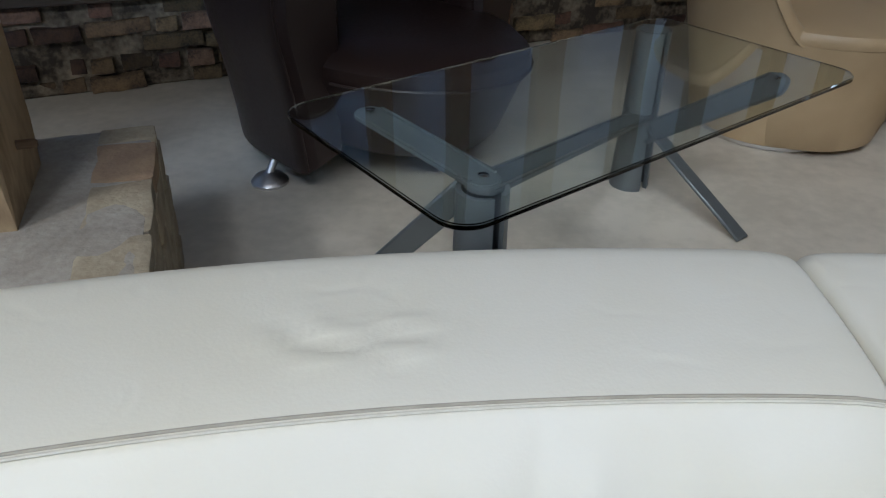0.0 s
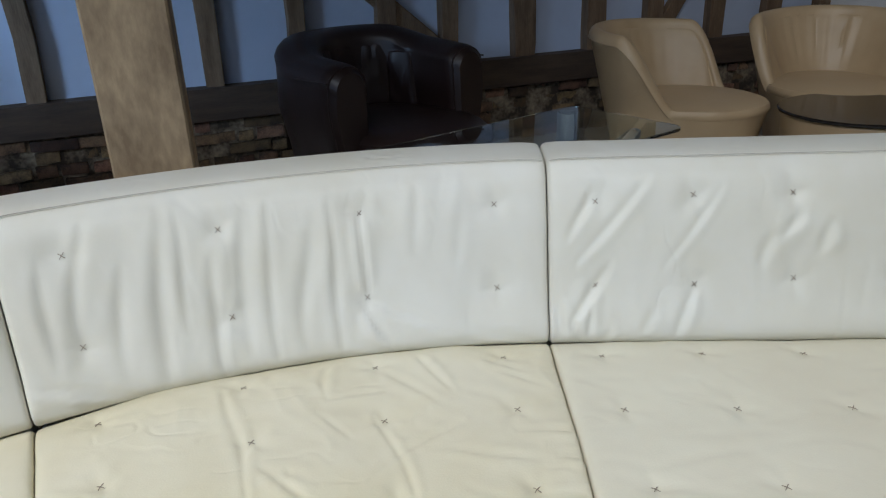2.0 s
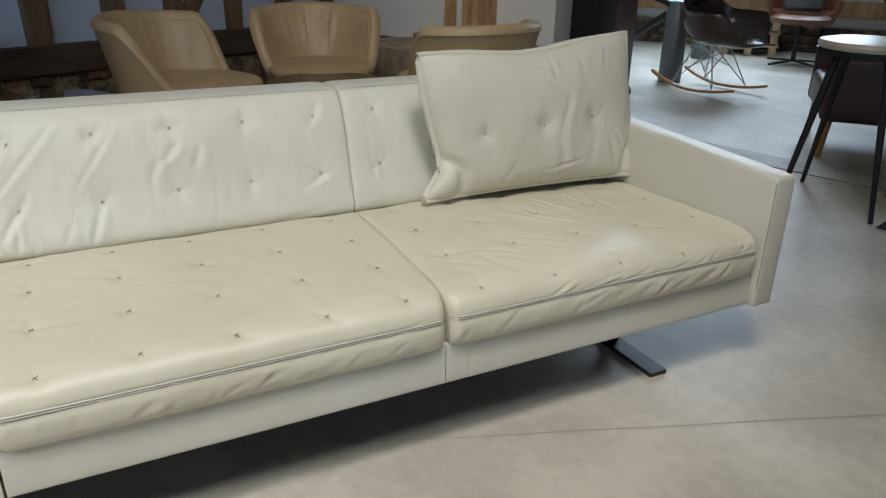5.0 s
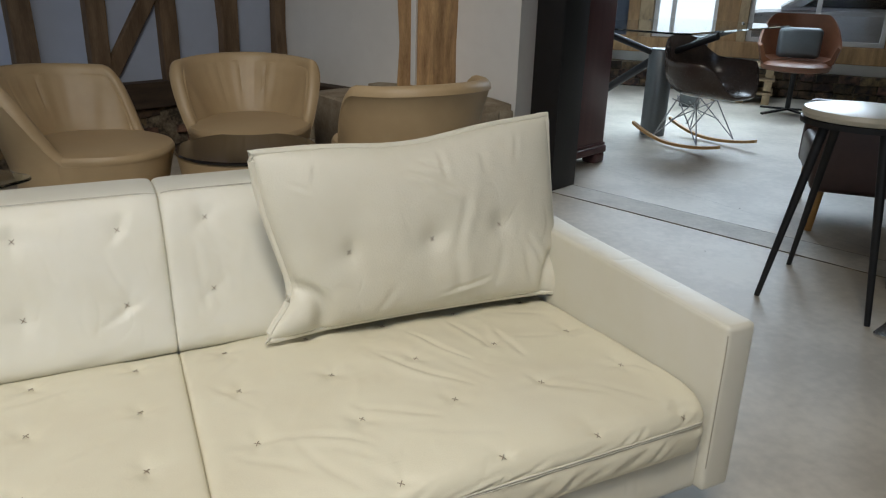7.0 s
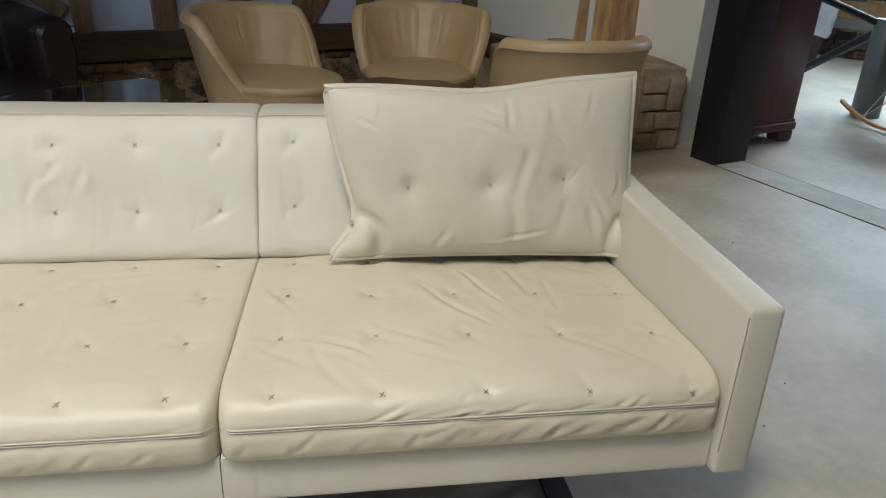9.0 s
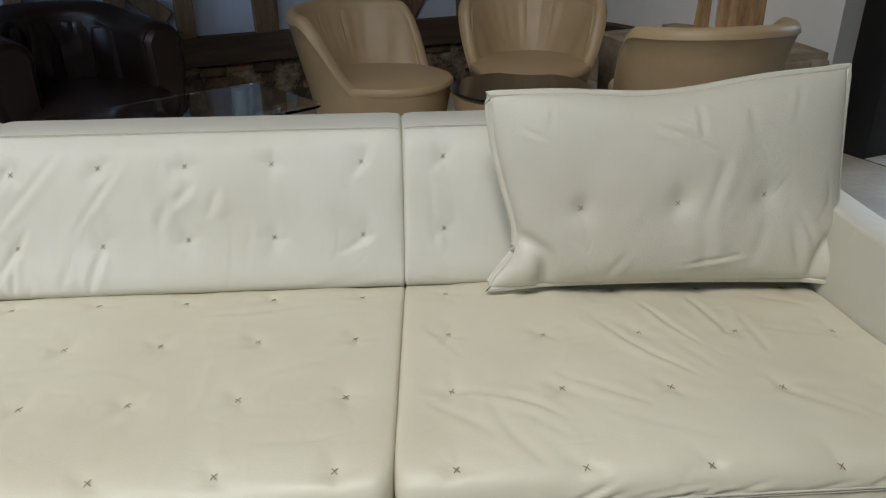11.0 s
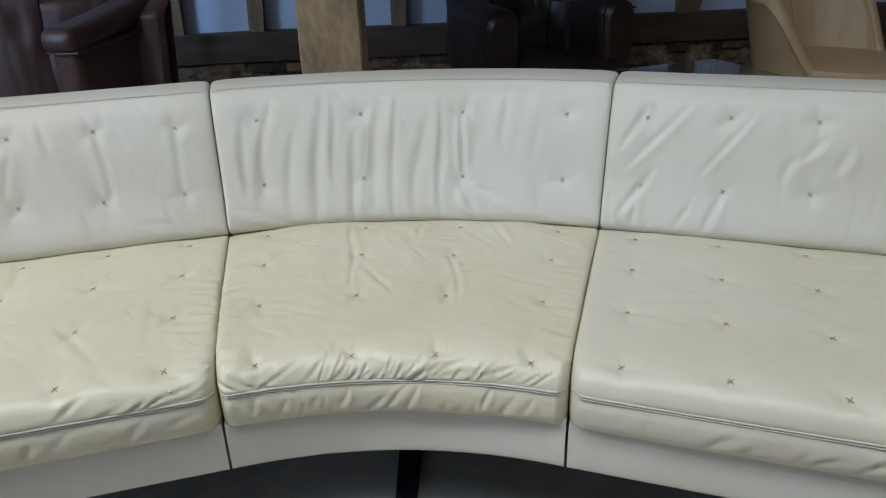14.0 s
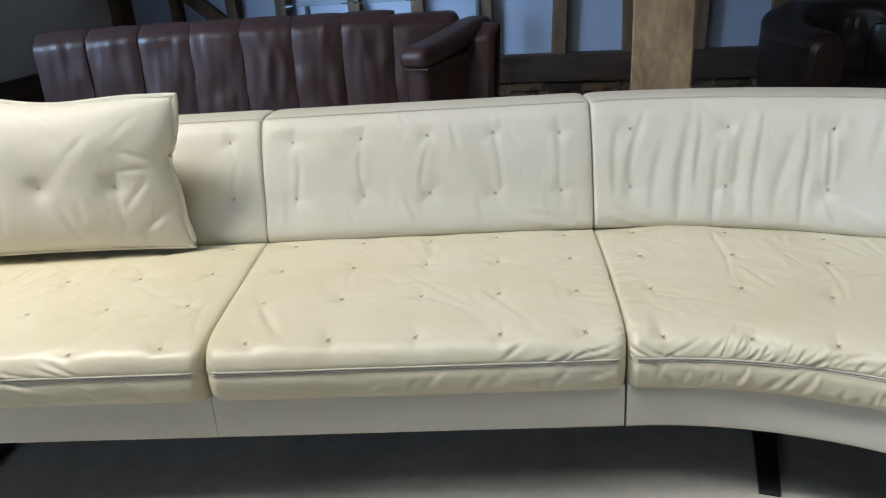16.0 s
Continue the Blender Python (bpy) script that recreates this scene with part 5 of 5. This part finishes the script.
for s in (1, -1):
    pts = [(0.222, s * (0.352 + o), z) for o, z in arm_loop(0, 1, 0.009)]
    part("arm_piping", tube(pts, 0.0045, 6), BROWNSHADE, ac, "piped edge round the arm front")
    pts = [(x, s * (0.352 + 0.1075), 0.655) for x in (0.0, 0.1, 0.2, 0.23)]
    part("arm_piping", tube(pts, 0.004, 6), BROWNSHADE, ac, "piped seam along the arm")
part("seat", lathe([(0.27, 0.12), (0.29, 0.15), (0.335, 0.30), (0.356, 0.345), (0.352, 0.388), (0.325, 0.415), (0.21, 0.438), (0.02, 0.446)], 48, sx=1.42), BROWNSHADE, ac, "thick leather seat with a rounded front").matrix_basis = pose(0.10, 0, 0)
part("seat_piping", tube([(0.10 + 1.42 * 0.357 * math.cos(radians(a)), 0.357 * math.sin(radians(a)), 0.348) for a in range(-70, 71, 10)], 0.005, 6), BROWNSHADE, ac)
for k, a in enumerate((-66, -33, 0, 33, 66)):
    p = part("back_channel", pad(0.178, 0.385 if abs(a) < 40 else 0.345, 0.034, seed=k * 3.0), BROWNSHADE, ac, "vertical padded back channel")
    aa = radians(180 + a)
    p.matrix_basis = pose(0.25 * math.cos(aa), 0.25 * math.sin(aa), 0.385, 0, 0, math.degrees(aa) - 90) @ pose(0, 0, 0, -5, 0, 0)
for x, y in ((0.05, -0.417), (0.05, 0.417), (-0.30, -0.20), (-0.30, 0.20)):
    f = part("foot", lathe([(0.055, 0.0), (0.056, 0.008), (0.045, 0.022), (0.018, 0.032), (0.012, 0.036)], 24), BRUSHED, ac, "domed brushed metal disc foot")
    f.matrix_basis = pose(x, y, 0)
    part("foot_stem", tube([(x, y, 0.03), (x * 0.72, y * 0.82, 0.13)], 0.012, 10), BRUSHED, ac)

bs = thing("channel_sofa", "long dark brown leather sofa with vertical channels against the wall", "sofa", pose(-2.525, 1.71, 0, 0, 0, 36.7))
part("back_shell", box(-1.85, 0.05, 0.12, 0.36, 0.22, 0.865, 0.05, 4), BROWN, bs, "leather back shell")
for k in range(9):
    w = 0.2654
    p = part("back_channel", pad(w + 0.034, 0.625, 0.050, 18, 30, seed=20 + k * 2.0), BROWN, bs, "vertical padded back channel")
    p.matrix_basis = pose((k - 6.5) * w - (0.04 if k == 8 else 0.0), 0.0 - (0.10 if k == 8 else 0.0), 0.285 + 0.004 * math.sin(k * 0.7) - (0.085 if k == 8 else 0.025 if k == 7 else 0.0), -8, -2.5 * smooth01((2 - k) / 2), -28 if k == 8 else 0)
part("seat", box(-1.85, -0.60, 0.12, 0.07, 0.06, 0.345, 0.06, 4), BROWN, bs, "long leather seat")


def soft_box(x0, y0, z0, x1, y1, z1, bev, seed, lift=0.0):
    """A padded block with a large rounding, rising towards its back."""
    bm = box(x0, y0, z0, x1, y1, z1, bev, 5)
    bmesh.ops.subdivide_edges(bm, edges=[e for e in bm.edges if e.calc_length() > 0.25], cuts=5, use_grid_fill=True)
    for v in bm.verts:
        v.co.z += lift * smooth01((v.co.y - y0) / (y1 - y0)) + 0.006 * noise.noise(Vector((v.co.x * 6, v.co.y * 6, seed)))
        v.co.x += 0.005 * noise.noise(Vector((v.co.y * 7, v.co.z * 7, seed + 3)))
    return bm


arm = part("armrest", soft_box(-0.065, -0.30, 0.12, 0.065, 0.31, 0.69, 0.04, 4.0), BROWN, bs, "upholstered leather arm")
arm.matrix_basis = pose(0.285, -0.15, 0, 0, 0, -35)
roll = part("arm_roll", soft_box(-0.085, -0.335, 0.645, 0.085, 0.34, 0.750, 0.05, 6.0, 0.085), BROWN, bs, "padded rolled arm top")
roll.matrix_basis = pose(0.285, -0.15, 0, 0, 0, -35)
part("piping", tube([(-0.07, -0.305, 0.652), (0.0, -0.318, 0.650), (0.075, -0.300, 0.652), (0.082, 0.0, 0.672), (0.082, 0.28, 0.712)], 0.005, 6), BROWN, roll, "leather piping")
for x in (-1.7, 0.1):
    for y in (-0.45, 0.15):
        part("foot", lathe([(0.03, 0), (0.03, 0.12)], 14), STEEL, bs).matrix_basis = pose(x, y, 0)
gt2 = thing("glass_shelf", "clear glass tabletop standing behind the brown sofa", "glass table", pose(-3.05, 2.36, 0, 0, 0, 24))
g2 = part("tabletop", round_plate(1.3, 0.35, 0.03, 0.895, 0.905), GLASS, gt2, "clear glass top", smooth=False)
g2.visible_shadow = False
for x in (-0.55, 0.55):
    part("leg", tube([(x, 0, 0), (x, 0, 0.895)], 0.018, 12), GREYMET, gt2, "grey metal leg")

# ---- through the opening: cabinet, glass table, rocking chair, stool, brown chairs ----
cab = thing("cabinet", "tall dark mahogany cabinet on bracket feet", "cabinet", pose(4.255, 3.30, 0, 0, 0, 20))
part("body", box(-0.56, 0.0, 0.12, -0.02, 0.46, 2.2, 0.006), MAHOG, cab, "polished mahogany body")
part("plinth", box(-0.58, -0.02, 0.07, 0.0, 0.48, 0.125, 0.014, 3), MAHOG, cab, "moulded plinth")
part("moulding", box(-0.57, -0.01, 0.125, -0.01, 0.47, 0.145, 0.008, 2), MAHOG, cab)
for x, y in ((-0.14, -0.015), (-0.565, -0.015), (-0.14, 0.36), (-0.565, 0.36)):
    part("bracket_foot", box(x, y, 0.0, x + 0.13, y + 0.11, 0.075, 0.018, 3), MAHOG, cab, "shaped bracket foot")

dt = thing("glass_dining_table", "large glass dining table on fat grey steel legs", "dining table", pose(5.28, 3.95, 0, 0, 0, 20))
g3 = part("tabletop", round_plate(2.3, 1.25, 0.12, 0.845, 0.86), GLASS, dt, "thick clear glass top", smooth=False)
g3.matrix_basis = pose(0.85, 0.30, 0)
g3.visible_shadow = False
for x, y in ((0, 0), (1.7, 0.5)):
    part("leg", lathe([(0.100, 0), (0.102, 0.01), (0.102, 0.69), (0.09, 0.71)], 36), GREYMET, dt, "fat grey steel tube leg").matrix_basis = pose(x, y, 0)
    for q in ((-0.75, 0.35), (0.45, -0.35), (-0.2, -0.5)):
        part("brace", tube([(x, y, 0.65), (x + q[0] * 0.55, y + q[1], 0.844)], 0.026, 10), STEEL, dt, "slanting dark steel brace")
part("brace", tube([(0, 0.02, 0.65), (0.10, 0.97, 0.02)], 0.034, 10), STEEL, dt, "long slanting dark steel strut")

rk = thing("rocking_chair", "dark moulded shell armchair on wire legs and wooden rockers", "rocking chair", pose(5.30, 3.51, 0, 0, 0, -82))


def shell_seat():
    """A moulded bucket: seat, arms and back in one skin."""
    bm = bmesh.new()
    n, m = 36, 12
    top = []
    for k in range(n):
        a = 2 * math.pi * k / n
        side = abs(math.sin(a))
        turn = math.degrees(math.acos(max(-1.0, min(1.0, math.cos(a)))))
        h = 0.41 + 0.21 * smooth01((turn - 20) / 42) + 0.15 * smooth01((turn - 112) / 48)
        r = 0.31 + 0.02 * side
        top.append((r * math.cos(a), r * 1.02 * math.sin(a), h))
    skins = []
    for off in (0.0, 0.009):
        g = []
        for j in range(m + 1):
            t = j / m
            s = math.sin(t * math.pi / 2) ** 0.75
            g.append([bm.verts.new((x * (s * (1 - off * 2)) + 0.01, y * s * (1 - off * 2), 0.375 + off + (z - 0.375) * t ** 2.2)) for x, y, z in top])
        skins.append(g)
    for g in skins:
        for A, B in zip(g, g[1:]):
            for k in range(n):
                bm.faces.new((A[k], A[(k + 1) % n], B[(k + 1) % n], B[k]))
    A, B = skins[0][m], skins[1][m]
    for k in range(n):
        bm.faces.new((A[k], A[(k + 1) % n], B[(k + 1) % n], B[k]))
    bmesh.ops.remove_doubles(bm, verts=bm.verts, dist=0.0005)
    return bm


part("shell", shell_seat(), SHELL, rk, "dark glossy moulded shell").matrix_basis = Matrix.Translation((0.03, 0.06, -0.03)) @ Matrix.Diagonal((1.12, 1.10, 1.10, 1))
for s in (-1, 1):
    pts = [(x, s * 0.23, 0.028 + 0.10 * (x / 0.42) ** 2 * (1.0 if x < 0 else 0.55)) for x in [-0.42 + 0.84 * k / 20 for k in range(21)]]
    bm = bmesh.new()
    rings = [[bm.verts.new((x, y + dy, z + dz)) for dy, dz in ((-0.016, -0.011), (0.016, -0.011), (0.016, 0.011), (-0.016, 0.011))] for x, y, z in pts]
    for A, B in zip(rings, rings[1:]):
        for k in range(4):
            bm.faces.new((A[k], A[(k + 1) % 4], B[(k + 1) % 4], B[k]))
    bm.faces.new(rings[0])
    bm.faces.new(list(reversed(rings[-1])))
    part("rocker", bm, MAPLE, rk, "bent honey-coloured wooden rocker")
    for xa, xb in ((-0.20, -0.08), (0.22, 0.08), (-0.20, 0.10), (0.22, -0.10)):
        za = 0.035 + 0.10 * (xa / 0.42) ** 2
        part("wire", tube([(xa, s * 0.23, za), (xb, s * 0.12, 0.385)], 0.005, 8), WIRE, rk, "thin steel wire leg")
for x in (-0.08, 0.08):
    part("wire", tube([(x, -0.2, 0.20), (-x, 0.2, 0.37)], 0.004, 8), WIRE, rk)
    part("wire", tube([(x, 0.2, 0.20), (-x, -0.2, 0.37)], 0.004, 8), WIRE, rk)

stl = thing("stool", "tall stool with a round ivory seat on black splayed legs", "stool", pose(3.655, 1.02, 0))
part("seat", lathe([(0.17, 0.735), (0.215, 0.742), (0.222, 0.760), (0.215, 0.777), (0.16, 0.788), (0.01, 0.792)], 48), IVORY, stl, "padded ivory seat")
part("seat_ring", lathe([(0.19, 0.715), (0.222, 0.718), (0.222, 0.738), (0.19, 0.74)], 48), STEEL, stl, "black seat ring")
for x, y in ((-0.30, 0.09), (0.135, 0.29), (-0.135, -0.295), (0.30, -0.09)):
    part("leg", tube([(x * 0.5, y * 0.5, 0.725), (x, y, 0.0)], 0.020, 12, taper=0.011), STEEL, stl, "tapered black leg")

bc = thing("lounge_chair", "high-backed plum leather chair on short wooden legs", "armchair", pose(4.81, 1.60, 0, 0, 0, 43))
part("back", box(-0.38, -0.36, 0.22, 0.36, -0.20, 1.0, 0.05, 4), MAUVE, bc, "plum leather back")
part("seat", box(-0.36, -0.22, 0.22, 0.36, 0.40, 0.44, 0.05, 4), MAUVE, bc, "plum leather seat")
for x in (-0.40, 0.32):
    part("armrest", box(x, -0.30, 0.22, x + 0.10, 0.40, 0.60, 0.04, 3), MAUVE, bc)
for x in (-0.33, 0.33):
    for y in (-0.30, 0.34):
        part("leg", tube([(x, y, 0.24), (x * 1.05, y * 1.05, 0.0)], 0.028, 10, taper=0.018), MAPLE, bc, "honey-coloured wooden leg")

oc = thing("swivel_chair", "cognac leather shell chair on a black swivel base", "chair", pose(7.35, 4.30, 0, 0, 0, 222))
part("shell", shell_band([70 + 220 * k / 30 for k in range(31)], lambda a: [(r, z, 0.36, 0.36) for r, z in ((0.75, 0.45), (0.95, 0.52), (1.05, 0.94 - 0.28 * smooth01((abs(a - 180) - 40) / 60)), (0.98, 0.96 - 0.28 * smooth01((abs(a - 180) - 40) / 60)), (0.86, 0.56), (0.4, 0.47))]), COGNAC, oc, "cognac leather shell")
part("seat", lathe([(0.2, 0.42), (0.31, 0.44), (0.33, 0.49), (0.28, 0.52), (0.02, 0.53)], 32), COGNAC, oc, "padded seat")
part("pillow", box(-0.10, -0.2, 0.55, 0.02, 0.2, 0.84, 0.05, 4), GREYMET, oc, "grey scatter pillow")
part("post", tube([(0, 0, 0.05), (0, 0, 0.44)], 0.025, 12), STEEL, oc, "black swivel post")
for k in range(4):
    a = radians(45 + 90 * k)
    part("base_arm", bar((0, 0, 0.05), (0.34 * math.cos(a), 0.34 * math.sin(a), 0.02), 0.03, 0.02), STEEL, oc, "black base arm")

pt_ = thing("pedestal_base", "square polished steel pedestal base on the floor", "table base", pose(3.72, 0.52, 0, 0, 0, 15))
part("plate", round_plate(0.42, 0.42, 0.02, 0.0, 0.012), CHROME, pt_, "polished steel floor plate")
part("stem", tube([(0.12, 0.0, 0.012), (0.12, 0.0, 0.70)], 0.035, 16), STEEL, pt_, "black stem")

# ---- the far side of the next bay ----
bay = thing("wall_bay", "plastered barn wall on a brick plinth in the next bay", "wall", pose(4.4, 6.45, 0, 0, 0, ROOM), kind="structure")
part("plinth", rough_box(-0.6, 0.0, 0, 2.6, 0.4, 0.42, 0.012, 71, 8), MORTAR, bay, "mortared plinth")
part("plaster_panel", box(-0.6, 0.05, 0.42, 2.6, 0.3, 3.6), PLASTER, bay, smooth=False)
for u in (0.4, 1.1, 1.9):
    part("post", rough_box(u, -0.04, 0.4, u + 0.18, 0.12, 3.6, 0.012, u * 5, 6), OAKPALE, bay, "pale oak post")

far = thing("wall_far", "glazed barn wall with oak posts over a low brick plinth", "wall", pose(6.92, 6.71, 0, 0, 0, -50), kind="structure")
HONEY = mat("lit_honey_oak", (0.50, 0.31, 0.15), 0.75, var=0.4, scale=4, bump=0.5, bscale=24, stretch=(5, 5, 0.7), tint=(0.26, 0.15, 0.07))
SLATE = mat("slate_blue_paint", (0.10, 0.125, 0.17), 0.6, var=0.2, scale=5)
part("plinth", rough_box(-1.6, 0.0, 0, 6.0, 0.35, 0.30, 0.012, 71, 14), MORTAR, far, "mortared plinth")
part("sill_beam", rough_box(-1.6, -0.06, 0.42, 6.0, 0.25, 0.60, 0.010, 77, 14), HONEY, far, "honey-coloured oak sill beam")
part("infill", box(-1.6, 0.06, 0.29, 6.0, 0.25, 0.43), PLASTER, far, smooth=False)
part("head_beam", rough_box(-1.6, -0.06, 2.5, 6.0, 0.25, 2.7, 0.010, 79, 14), HONEY, far, "oak head beam")
part("upper_wall", box(-1.6, 0.06, 2.7, 6.0, 0.25, 3.6), PLASTER, far, smooth=False)
part("plaster_panel", box(-1.6, 0.06, 0.6, -0.31, 0.2, 2.5), PLASTER, far, smooth=False)
part("painted_panel", box(-0.10, 0.07, 0.6, 0.38, 0.2, 2.5), SLATE, far, "dark slate-blue painted panel", smooth=False)
for u, w, m_ in ((-0.31, 0.13, HONEY), (-0.18, 0.10, OAKPALE), (0.22, 0.14, HONEY), (0.36, 0.15, OAKPALE), (1.24, 0.24, HONEY), (1.48, 0.10, OAKPALE), (3.0, 0.28, HONEY), (4.6, 0.28, HONEY), (5.75, 0.25, HONEY)):
    part("post", rough_box(u, -0.05, 0.58, u + w, 0.2, 2.52, 0.008, u * 5 + 40, 6), m_, far, "upright oak post")
rq = random.Random(31)
for row in range(3):
    u = -1.5 + rq.random() * 0.2
    while u < 5.8:
        w = rq.uniform(0.14, 0.24)
        part("brick", rough_box(u, -0.03, 0.01 + row * 0.098, u + w, 0.06, 0.093 + row * 0.098, 0.012, u * 9 + row, 1, freq=7), BRICK, far)
        u += w + 0.015
for k, (u0, u1) in enumerate(((0.51, 1.24), (1.58, 3.0), (3.28, 4.6), (4.88, 5.75))):
    win = thing("window_%d" % (k + 1), "tall white-framed window onto the daylight outside", "window", far.matrix_world @ pose(u0, 0.1, 0.60), kind="structure")
    w = u1 - u0
    mid = 0.22 if k == 0 else w / 2
    for x0, z0, x1, z1 in ((0, 0, 0.05, 1.9), (w - 0.05, 0, w, 1.9), (0.05, 0, w - 0.05, 0.05), (0.05, 1.85, w - 0.05, 1.9), (mid - 0.025, 0.05, mid + 0.025, 1.85)):
        part("window_frame", box(x0, -0.03, z0, x1, 0.03, z1, 0.004, 1), TRIMW, win)
    g = part("pane", box(0.05, -0.004, 0.05, w - 0.05, 0.004, 1.85), PANE, win, smooth=False)
    g.visible_shadow = False
em = bpy.data.materials.new("daylight_outside")
em.use_nodes = True
em.node_tree.nodes["Principled BSDF"].inputs["Emission Color"].default_value = (0.72, 0.86, 1.0, 1)
em.node_tree.nodes["Principled BSDF"].inputs["Emission Strength"].default_value = 1.05
back = tagged(part("backdrop", box(-3, 3.6, 0.0, 5.2, 3.7, 3.55, 0, 1, None, far.matrix_world), em, smooth=False), "bright overcast daylight outside the windows", "backdrop", kind="structure")

# a car parked outside the windows
car = thing("car", "silver car parked outside the windows", "car", far.matrix_world @ pose(3.1, 2.2, 0.0))
prof = [(-2.05, 0.35), (-2.1, 0.62), (-2.0, 0.80), (-1.2, 0.92), (1.9, 0.96), (2.1, 0.85), (2.1, 0.4), (1.9, 0.28), (-1.9, 0.28)]
roof = [(-1.25, 0.92), (-0.55, 1.38), (0.2, 1.45), (1.1, 1.40), (1.75, 0.96)]


def slab(loop, y0, y1, bev):
    bm = bmesh.new()
    f = bm.faces.new([bm.verts.new((x, y0, z)) for x, z in loop])
    for v in bmesh.ops.extrude_face_region(bm, geom=[f])["geom"]:
        if isinstance(v, bmesh.types.BMVert):
            v.co.y = y1
    bmesh.ops.bevel(bm, geom=list(bm.edges), offset=bev, segments=3, affect="EDGES")
    return bm


part("body", slab(chaikin(prof, 1), -0.85, 0.85, 0.05), CARP, car, "silver painted body")
part("cabin", slab(roof, -0.70, 0.70, 0.05), CARP, car, "silver roof and pillars")
part("side_window", slab([(-0.95, 0.97), (-0.5, 1.30), (0.2, 1.36), (1.0, 1.32), (1.45, 0.98)], -0.712, -0.69, 0.004), BLACKTOP, car, "dark side window")
for x in (-1.3, 1.3):
    for y in (-0.83, 0.66):
        wh = part("wheel", lathe([(0.20, 0.0), (0.31, 0.01), (0.32, 0.05), (0.32, 0.13), (0.31, 0.17), (0.20, 0.18)], 28), RUBBER, car, "black tyre")
        wh.matrix_basis = pose(x, y + 0.17, 0.32, 90, 0, 0)
        rim = part("rim", lathe([(0.02, 0.0), (0.19, 0.002), (0.20, 0.012), (0.19, 0.02)], 28), CHROME, wh, "metal rim")
        rim.matrix_basis = pose(0, 0, 0.172)

# pallets and a wrapped panel by the far wall
pal = thing("pallet_stack", "low stack of pale wooden pallets on the floor", "pallets", pose(7.62, 5.15, 0, 0, 0, -50))
for k in range(3):
    for j in range(3):
        part("block", box(-0.30 + j * 0.26, -0.25, k * 0.145, -0.22 + j * 0.26, 0.25, k * 0.145 + 0.10, 0.004, 1), OAKPALE, pal)
    for j in range(4):
        part("board", box(-0.32, -0.25 + j * 0.13, k * 0.145 + 0.101, 0.32, -0.14 + j * 0.13, k * 0.145 + 0.122, 0.003, 1), OAKPALE, pal)
bn = thing("low_bench", "dark brown wooden bench against the far wall", "bench", far.matrix_world @ pose(-0.55, -0.40, 0))
part("seat", box(-0.6, -0.18, 0.44, 0.5, 0.18, 0.56, 0.01), OAKDARK, bn, "thick dark plank seat")
for x in (-0.5, 0.35):
    part("leg", box(x, -0.15, 0, x + 0.06, 0.15, 0.44, 0.004), OAKDARK, bn, "plank leg")
FILM = mat("crumpled_film", (0.62, 0.66, 0.70), 0.25, var=0.25, scale=9, bump=1.0, bscale=16)
wp = thing("wrapped_panel", "panel wrapped in crumpled clear film leaning on the bench", "parcel", far.matrix_world @ pose(-0.18, -0.66, 0.30, 0, 8, 0))
part("wrapping", rough_box(-0.26, -0.03, 0, 0.26, 0.03, 0.34, 0.02, 84, 5, freq=9), FILM, wp, "crumpled shiny film")
part("stand", box(-0.22, -0.02, -0.30, 0.22, 0.02, 0.01, 0.004), OAKDARK, wp, "dark wooden foot")

# ---- bricks of the plinth ----
rb = random.Random(9)
brick_meshes = []
for k in range(10):
    w = (0.215, 0.20, 0.10, 0.16, 0.13, 0.19, 0.08, 0.22, 0.11, 0.15)[k]
    h = (0.056, 0.052, 0.060, 0.050, 0.060, 0.056, 0.052, 0.048, 0.058, 0.061)[k]
    ob = part("brick", rough_box(0, -0.035, 0, w, 0.06, h, 0.008, 200 + k * 5, 3, freq=13), BRICK, wall_north)
    brick_meshes.append((w, ob))
first = {id(o) for _, o in brick_meshes}
for row in range(5):
    u = -4.0 + rb.random() * 0.1
    while u < 4.0:
        w, src = rb.choice(brick_meshes)
        m = pose(u, rb.uniform(-0.02, 0.03), 0.004 + row * 0.0675 + rb.uniform(-0.003, 0.004), rb.uniform(-4, 4), rb.uniform(-2, 2), rb.uniform(-3, 3))
        if id(src) in first:
            src.matrix_basis = m
            first.discard(id(src))
        else:
            share("brick", src, wall_north, m)
        u += w + rb.uniform(0.008, 0.03)
